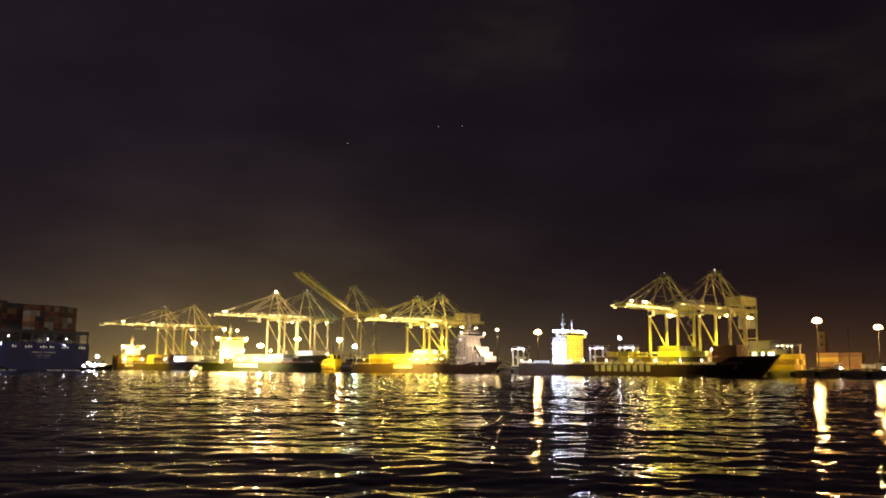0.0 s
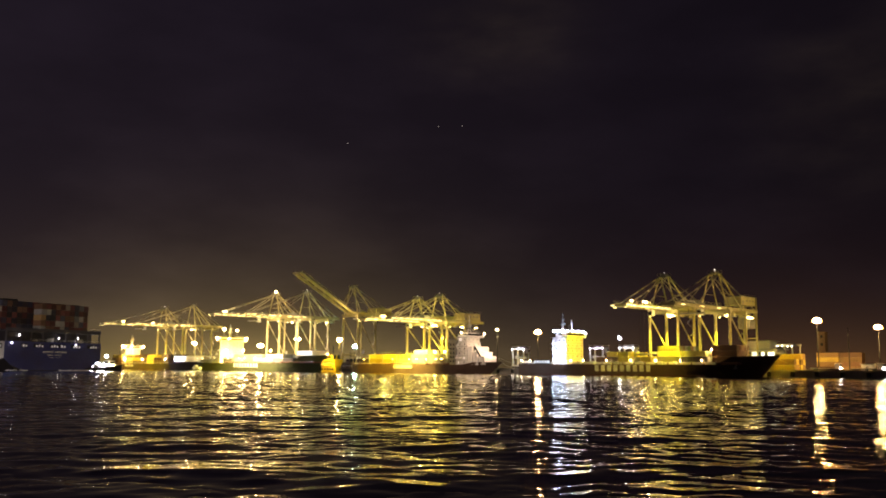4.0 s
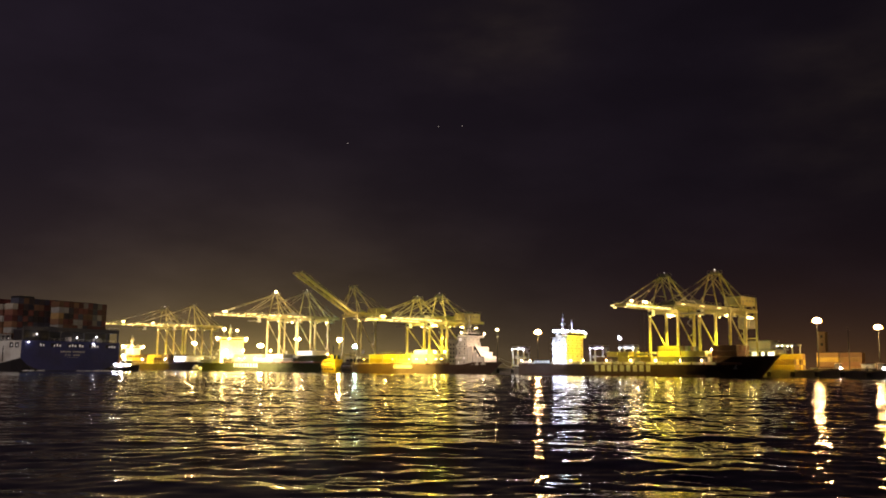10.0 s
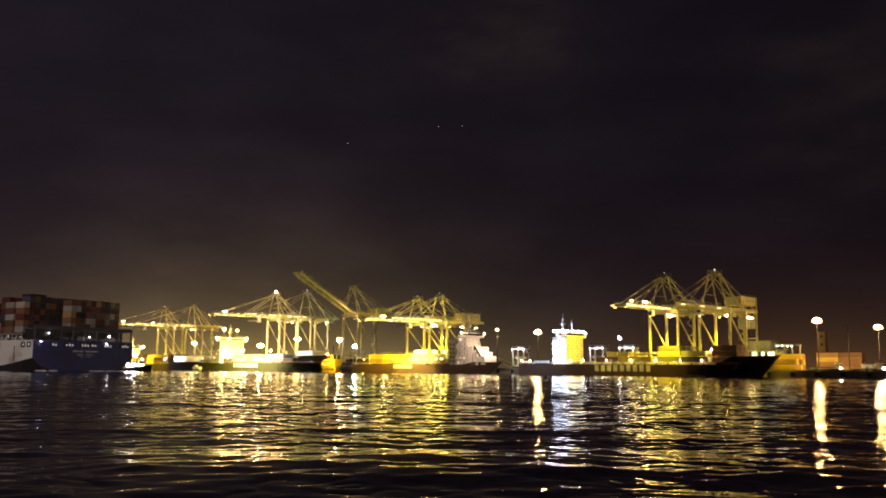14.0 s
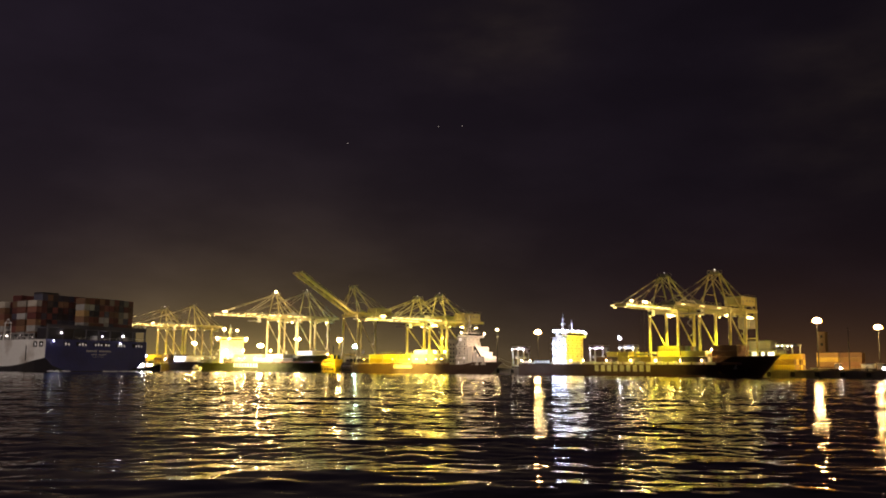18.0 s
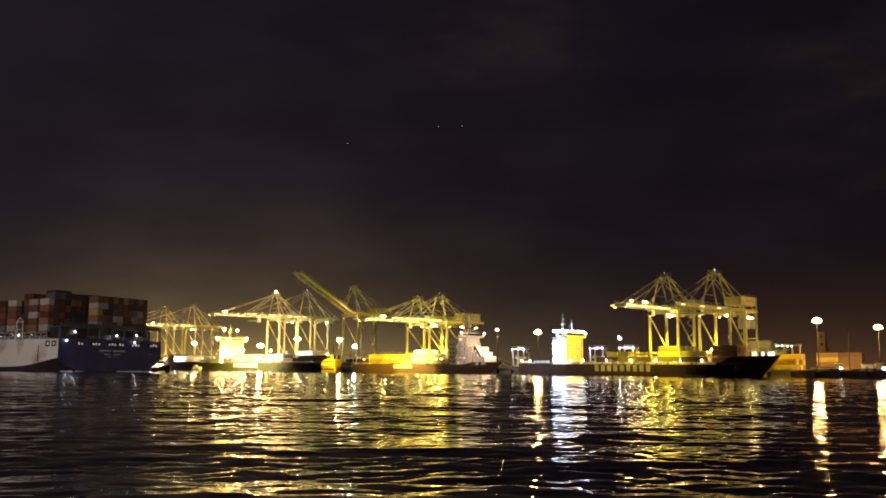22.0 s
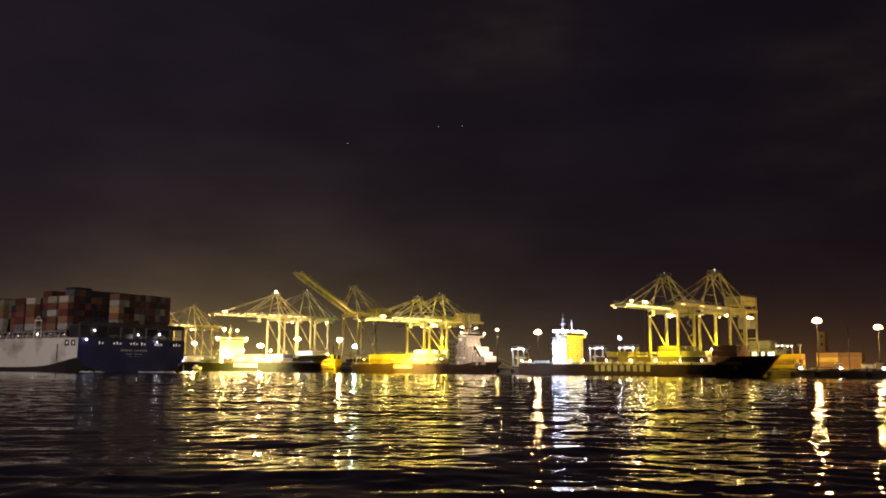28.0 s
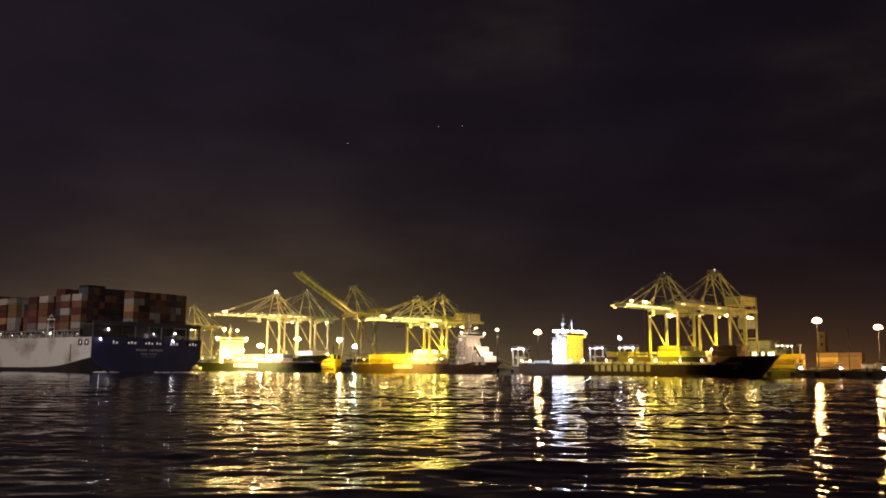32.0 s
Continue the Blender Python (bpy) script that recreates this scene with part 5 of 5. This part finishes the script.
STATIONS = ((0.0, 25.0, 5.6, 16.0), (6.0, 25.3, 4.6, 18.5), (12.0, 25.5, 3.5, 21.5), (19.0, 25.5, 2.5, 24.2), (26.0, 25.5, 2.0, 25.1), (40.0, 25.5, 1.7, 25.3),
            (230.0, 25.5, 1.7, 25.3), (262.0, 22.0, 1.7, 19.0), (285.0, 13.0, 1.7, 8.0), (300.0, 1.0, 1.7, 0.4))


def loft(sections, close):
    bm = bmesh.new()
    rings = [[bm.verts.new(p) for p in ring] for ring in sections]
    k = len(rings[0])
    for r, q in zip(rings, rings[1:]):
        for i in range(k if close else k - 1):
            j = (i + 1) % k
            bm.faces.new((r[i], r[j], q[j], q[i]))
    return bm, rings


for side in (1, -1):
    bm, _ = loft([[(k, side * h, 13.0), (k, side * h, knee), (k, side * (h - 0.6), knee), (k, side * (h - 0.6), 13.0)] for k, h, knee, foot in STATIONS], True)
    part("hull_side", bm, M["grey_hull"], liner, "pale grey stained hull side plating")
bm, rings = loft([[(k, h - 0.05, knee), (k, foot, -2.5), (k, -foot, -2.5), (k, -h + 0.05, knee)] for k, h, knee, foot in STATIONS], False)
bm.faces.new(rings[0])
part("underwater_hull", bm, M["boot"], liner, "dark lower hull and counter stern")
boxes("weather_deck", M["deck"], liner, (0.4, 262.0, -22.5, 22.5, 12.6, 12.9), (0.4, 230.0, -24.8, 24.8, 12.3, 12.6))
bm = bmesh.new()
tv = [bm.verts.new((x, y, z)) for x in (-0.25, 0.35) for y, z in ((25.0, 13.2), (25.0, 5.6), (21.5, 2.6), (15.5, 0.3), (-15.5, 0.3), (-21.5, 2.6), (-25.0, 5.6), (-25.0, 13.2))]
bm.faces.new(tv[:8])
bm.faces.new(tv[8:][::-1])
for i in range(8):
    j = (i + 1) % 8
    bm.faces.new((tv[i], tv[8 + i], tv[8 + j], tv[j]))
transom = part("transom", bm, M["blue_hull"], liner, "broad blue painted transom")
M["stern_grey"] = paint("stern_grey_paint", (0.085, 0.082, 0.095), 0.55, 0.0, 0.2, 0.2)
# openings as black plates; lamplight on the gear is put in as faint glow
M["opening"] = glowing("mooring_deck_glow", (0.85, 0.86, 0.90), 0.20)
for y, w in ((15.5, 3.0), (8.5, 5.0), (0.5, 4.5), (-3.5, 4.0), (-11.0, 5.0), (-20.0, 5.5)):
    opening = boxes("mooring_opening", M["black"], transom, (-0.30, -0.26, y - w / 2, y + w / 2, 10.6, 12.2))
    for k in range(int(w / 1.4)):
        boxes("lit_gear", M["opening"], opening, (-0.33, -0.305, y - w / 2 + 0.2 + 1.4 * k, y - w / 2 + 0.9 + 1.4 * k, 10.8, 11.6 + 0.3 * (k % 2)))
for z0, z1, y0, y1, n in ((8.3, 9.0, -6.2, 6.2, 14), (7.0, 7.4, -3.9, 3.9, 10), (6.1, 6.3, -2.8, 2.8, 8)):
    step = (y1 - y0) / n
    boxes("name_bar", M["letter"], transom, *[(-0.29, -0.26, y0 + i * step + 0.1, y0 + (i + 1) * step - 0.25, z0, z1) for i in range(n) if i != n // 2])
# raised stern platform over the open mooring deck
boxes("stern_platform", M["stern_grey"], liner, (-0.2, 7.2, -24.6, 24.8, 17.6, 18.0), (-0.2, 0.2, -24.6, 24.8, 18.0, 19.2), bevel=0.05)
boxes("mooring_deck_wall", M["stern_grey"], liner, (6.6, 7.0, -24.4, 24.4, 13.0, 17.6))
for y in (24.3, 17.5, 12.0, 6.0, 0.0, -6.0, -12.0, -18.0, -24.2):
    boxes("pillar", M["stern_grey"], liner, (0.0, 0.6, y - 0.3, y + 0.3, 13.0, 17.6))
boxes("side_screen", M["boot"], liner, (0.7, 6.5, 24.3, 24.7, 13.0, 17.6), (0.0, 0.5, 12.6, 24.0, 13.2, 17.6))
for y in (15.5, -0.5, -15.0):
    boxes("winch", M["steel"], liner, (2.0, 4.5, y - 1.6, y + 1.6, 12.9, 15.2), bevel=0.2)
railing(liner, ((0.2, 24.4), (0.2, -24.4)), 13.2)
railing(liner, ((0.2, -18.9), (0.2, -24.4), (7.0, -24.4)), 18.0, 2.0)
for x, y, z, r in ((-0.6, 21.8, 12.4, 0.26), (-0.5, 18.4, 15.9, 0.24), (-0.4, -1.6, 15.0, 0.20), (-0.4, -11.8, 15.4, 0.30), (0.4, -24.0, 18.2, 0.18), (-0.6, -10.6, 12.3, 0.24)):
    bm = bmesh.new()
    dome(bm, (x, y, z), r)
    bulb = part("stern_light", bm, M["stern"], liner)
    bars("bracket", M["steel"], bulb, [((x, y, z + r), (x, y, z + r + 0.6), 0.12)])
for k0 in (1.2, 5.2):
    port = boxes("side_opening", M["black"], liner, (k0, k0 + 2.6, 25.32, 25.36, 10.0, 12.2))
    boxes("lit_gear", M["opening"], port, (k0 + 0.8, k0 + 1.5, 25.37, 25.39, 10.6, 11.6))
bars("draught_ladder", M["boot"], liner, [((12.0, 25.55, 4.2), (12.0, 25.55, 10.6), 0.35)])
railing(liner, ((7.2, 25.2), (226.0, 25.2)), 13.0, 1.2, 2.4)
# containers: stern bay on the platform, then bays forward
rnd = random.Random(4)
SIDE = ["red", "brown", "maroon", "grey", "grey", "red", "brown", "maroon", "pale", "orange"]
OUTER = {0: ("grey", "brown", "brown", "grey", "red", "pale"), 1: (), 2: ("brown", "grey", "brown", "red", "brown", "pale"),
         3: ("grey", "grey", "maroon", "maroon", "brown", "maroon", "maroon"), 4: (), 5: ("brown", "grey", "grey", "brown", "ochre", "pale"), 8: (), 11: ()}
DARK = ["navy", "maroon", "brown", "navy", "maroon", "dark", "dark", "dark", "blue"]
FACE = ["maroon", "navy", "maroon", "brown", "maroon", "blue", "maroon", "red", "grey", "maroon"]
for j in range(10):
    for t in range(5):
        pick = rnd.choice(FACE + ["pale", "grey"]) if j else ("grey", "brown", "ochre", "grey", "brown")[t]
        container(liner, pose(3.6, 6.3 - 2.5 * j, 18.0 + 2.6 * t), pick, False)
for j in range(17):
    for t in range(7 if j else 6):
        container(liner, pose(10.8, 23.8 - 2.5 * j, 13.6 + 2.6 * t), rnd.choice(DARK) if j else ("brown", "grey", "brown", "maroon", "red", "pale")[t], False)
for x, y in ((10.8, 21.3), (10.8, 18.8), (10.8, 16.3)):
    boxes("flat_rack", M["boot"], liner, (x - 3.0, x + 3.0, y - 1.2, y + 1.2, 31.8, 32.6))
HIGH = (6, 7, 6, 6, 5, 6, 6, 6, 5, 7, 6, 5, 6, 7)
for i, high in enumerate(HIGH):
    x = 18.2 + 7.4 * i
    for t in range(high):
        outer = OUTER.get(i, [rnd.choice(SIDE) for _ in range(high)])
        if t < len(outer):
            container(liner, pose(x, 23.8, 13.6 + 2.6 * t), outer[t], False)
        container(liner, pose(x, 21.3, 13.6 + 2.6 * t), rnd.choice(("maroon", "brown", "dark", "maroon", "grey", "navy")), False)
    boxes("lashing_bridge", M["steel"], liner, (x + 3.2, x + 3.9, -23.0, 24.6, 12.9, 15.6), *[(x + 3.3, x + 3.8, y - 0.2, y + 0.2, 15.6, 18.4) for y in (-22, -10, 0, 10, 24.2)])
    boxes("hatch_coaming", M["steel"], liner, (x - 3.0, x + 3.0, -24.4, 24.4, 12.9, 13.6))
    boxes("inner_cargo", M["box_maroon"], liner, (x - 3.0, x + 3.0, -21.0, 20.0, 13.6, 13.6 + 2.6 * high - 0.1))
boxes("inner_cargo", M["box_navy"], liner, (125.0, 180.0, -24.0, 24.0, 13.6, 29.0), (196.0, 250.0, -22.0, 22.0, 13.6, 26.4))
boxes("inner_cargo", M["box_maroon"], liner, (7.9, 13.7, -18.5, 18.5, 12.95, 13.55))
house = boxes("house_tier", M["white"], liner, (184.0, 194.0, -22.0, 22.0, 12.9, 38.0), bevel=0.2)
boxes("bridge", M["white"], house, (185.0, 193.0, -26.0, 26.0, 38.0, 41.0), bevel=0.1)
boxes("hatch_coaming", M["steel"], liner, (7.8, 13.8, -24.4, 24.4, 12.9, 13.6))
# covered side passage below the containers: stanchions, a head beam, dark panel as shade
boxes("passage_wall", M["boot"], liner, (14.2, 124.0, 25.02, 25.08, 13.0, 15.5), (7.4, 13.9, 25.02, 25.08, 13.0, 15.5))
boxes("passage_beam", M["steel"], liner, (7.4, 124.0, 25.1, 25.4, 15.3, 15.7))
for i in range(33):
    x = 7.8 + 3.6 * i
    boxes("stanchion", M["steel"], liner, (x - 0.22, x + 0.22, 25.1, 25.4, 13.0, 15.3))
    if i % 2:
        boxes("locker", M["steel"], liner, (x + 0.8, x + 1.9, 25.1, 25.3, 13.0, 14.0))
# deck lamp on an A-frame and small lamps along the deck edge
bars("lamp_frame", M["white"], liner, [((28.4, 25.5, 13.0), (28.0, 25.5, 20.0), 0.25), ((23.6, 25.5, 13.0), (24.0, 25.5, 20.0), 0.25), ((23.4, 25.5, 20.0), (28.6, 25.5, 20.0), 0.3), ((24.0, 25.5, 20.0), (26.0, 25.5, 21.8), 0.2), ((28.0, 25.5, 20.0), (26.0, 25.5, 21.8), 0.2), ((23.8, 25.5, 17.0), (28.2, 25.5, 17.0), 0.2)])
for i in range(0, 18, 2):
    bm = bmesh.new()
    dome(bm, (8.4 + 7.4 * i * 0.5 + (i % 3) * 0.6, 25.5, 14.2 + 0.3 * (i % 4)), 0.11)
    part("deck_lamp", bm, M["dim"], liner)
bm = bmesh.new()
dome(bm, (26.0, 25.7, 14.6), 0.36)
part("deck_lamp", bm, M["dim"], liner)

# faint stars
M["star"] = glowing("star_light", (1.0, 0.97, 0.92), 0.22)
for where in ((-494.2, 4531.2, 1146.3), (-27.4, 4533.3, 1240.5), (94.2, 4531.6, 1243.2)):
    bm = bmesh.new()
    dome(bm, where, 2.4)
    tagged(part("backdrop_star", bm, M["star"]), "faint white star in the night sky", "sky", kind="structure")

# ---------------------------------------------------------------- stern lamp reflections, built as pale lumps on the water
M["foam"] = paint("pale_glint_lumps", (0.72, 0.74, 0.76), 0.6, 0.0, 0.3, 1.2, 0.6, (0.05, 0.06, 0.07), 0.5)
lamp_glints = thing("stern_wash", (0, 0, 0), 0, "pale lumps standing in for stern lamp reflections on the water", "foam")
rnd = random.Random(21)
for y0, y1, x in ((24.0, 21.0, -2.5), (17.0, 15.8, -2.0), (0.5, -6.5, -4.0), (-10.0, -18.5, -3.0), (-21.0, -23.0, -5.5)):
    bm = bmesh.new()
    for k in range(9):
        y = y0 + (y1 - y0) * rnd.random()
        bmesh.ops.create_icosphere(bm, subdivisions=2, radius=1.0, matrix=Matrix.Translation((x + rnd.uniform(-1.0, 1.0), y, 0.08)) @ Matrix.Diagonal((rnd.uniform(0.5, 1.2), rnd.uniform(0.5, 1.6), rnd.uniform(0.18, 0.5), 1)))
    for v in bm.verts:
        v.co += noise.noise_vector(v.co * 2.3) * 0.22
    part("foam_patch", bm, M["foam"], lamp_glints, smooth=True)

# ---------------------------------------------------------------- the tug at the stern
tug = thing("tugboat", (0, 0, 0), 0, "harbour tug with white house under glaring deck lights", "tugboat")
bm, rings = loft([[(x, w, z), (x, w * 0.8, -1.0), (x, -w * 0.8, -1.0), (x, -w, z)] for x, w, z in
                  ((-11.0, 2.6, 1.3), (-9.5, 3.6, 1.25), (-4.0, 4.2, 1.3), (3.0, 4.2, 1.7), (7.5, 3.2, 2.4), (10.0, 1.6, 3.0), (11.2, 0.2, 3.3))], True)
bm.faces.new(rings[0])
bm.faces.new(rings[-1][::-1])
part("hull", bm, M["boot"], tug)
boxes("deckhouse", M["white"], tug, (-3.5, 5.0, -2.8, 2.8, 1.3, 3.2), bevel=0.15)
wh = boxes("wheelhouse", M["white"], tug, (-0.5, 4.0, -2.0, 2.0, 3.2, 5.2), bevel=0.2)
boxes("wheelhouse_window", M["glass"], wh, (4.0, 4.04, -1.7, 1.7, 4.0, 4.9))
boxes("wheelhouse_window", M["glass"], wh, (0.2, 3.4, -2.05, -2.01, 4.0, 4.9))
for y in (-1.7, 1.7):
    boxes("funnel", M["black"], tug, (-3.2, -1.8, y - 0.5, y + 0.5, 3.2, 5.0), bevel=0.1)
bars("mast", M["white"], tug, [((-0.3, 0, 5.2), (-0.3, 0, 8.2), 0.2), ((-0.3, -1.2, 7.0), (-0.3, 1.2, 7.0), 0.12)])
boxes("towing_winch", M["steel"], tug, (6.0, 7.6, -1.0, 1.0, 2.2, 3.4), bevel=0.15)
for i in range(7):
    bm = bmesh.new()
    drum(bm, (-9 + 2.6 * i, -4.45, 0.9), 0.55, 0.3, axis=1)
    part("tyre_fender", bm, M["black"], tug)
railing(tug, ((-10, -3.2), (-4, -3.9), (3, -3.9)), 1.3)
for x, y, z, r in ((-4.5, -2.4, 3.9, 0.6), (-2.0, -3.0, 3.3, 0.55), (1.0, -3.0, 3.0, 0.55), (4.6, -2.2, 2.9, 0.5), (-0.6, 0.0, 7.6, 0.75), (-7.5, -2.8, 2.4, 0.5), (7.4, -2.4, 3.0, 0.35)):
    bm = bmesh.new()
    dome(bm, (x, y, z), r)
    part("deck_light", bm, M["cool"] if x < 3 else M["warm"], tug)


def motions():
    """The liner backs out at an even pace; the tug keeps by its stern; the water drifts."""
    rows = []
    for t, swing, aside in ((0.0, 0.0, 0.0), (8.0, 0.0, 0.0), (16.0, 0.0, 0.0), (24.0, 0.9, 0.2), (32.0, 3.0, 0.9)):
        rows.append((t, pose(-190.6 + 2.44 * t - aside, 435.1 - 2.6 * t, 0.0, 0, 0, AXIS - swing)))
    walk(liner, rows)
    walk(lamp_glints, rows)
    walk(tug, [(t, pose(x, y, -0.05, 0, 0, turn)) for t, x, y, turn in (
        (0.0, -185.8, 492.0, -28), (9.0, -164.4, 466.0, -30), (14.0, -151.0, 450.0, -32), (19.0, -141.0, 437.0, -36), (23.0, -134.0, 430.0, -38), (32.0, -121.0, 414.0, -40))])
    walk(mover, [(t, pose(*quay(a, 27.6, QZ), 0, 0, -45)) for t, a in ((0.0, 150.0), (20.0, 152.0), (24.8, 192.0), (26.0, 194.0), (32.0, 194.2))])
    walk(swell, [(0.0, pose(8, 12, 0)), (32.0, pose(-6, -22, 0))])
    walk(chop, [(0.0, pose(-14, 10, 0)), (32.0, pose(12, -14, 0))])
    walk(water, [(0.0, pose(0, 6, 0)), (32.0, pose(4, -8, 0))])


motions()
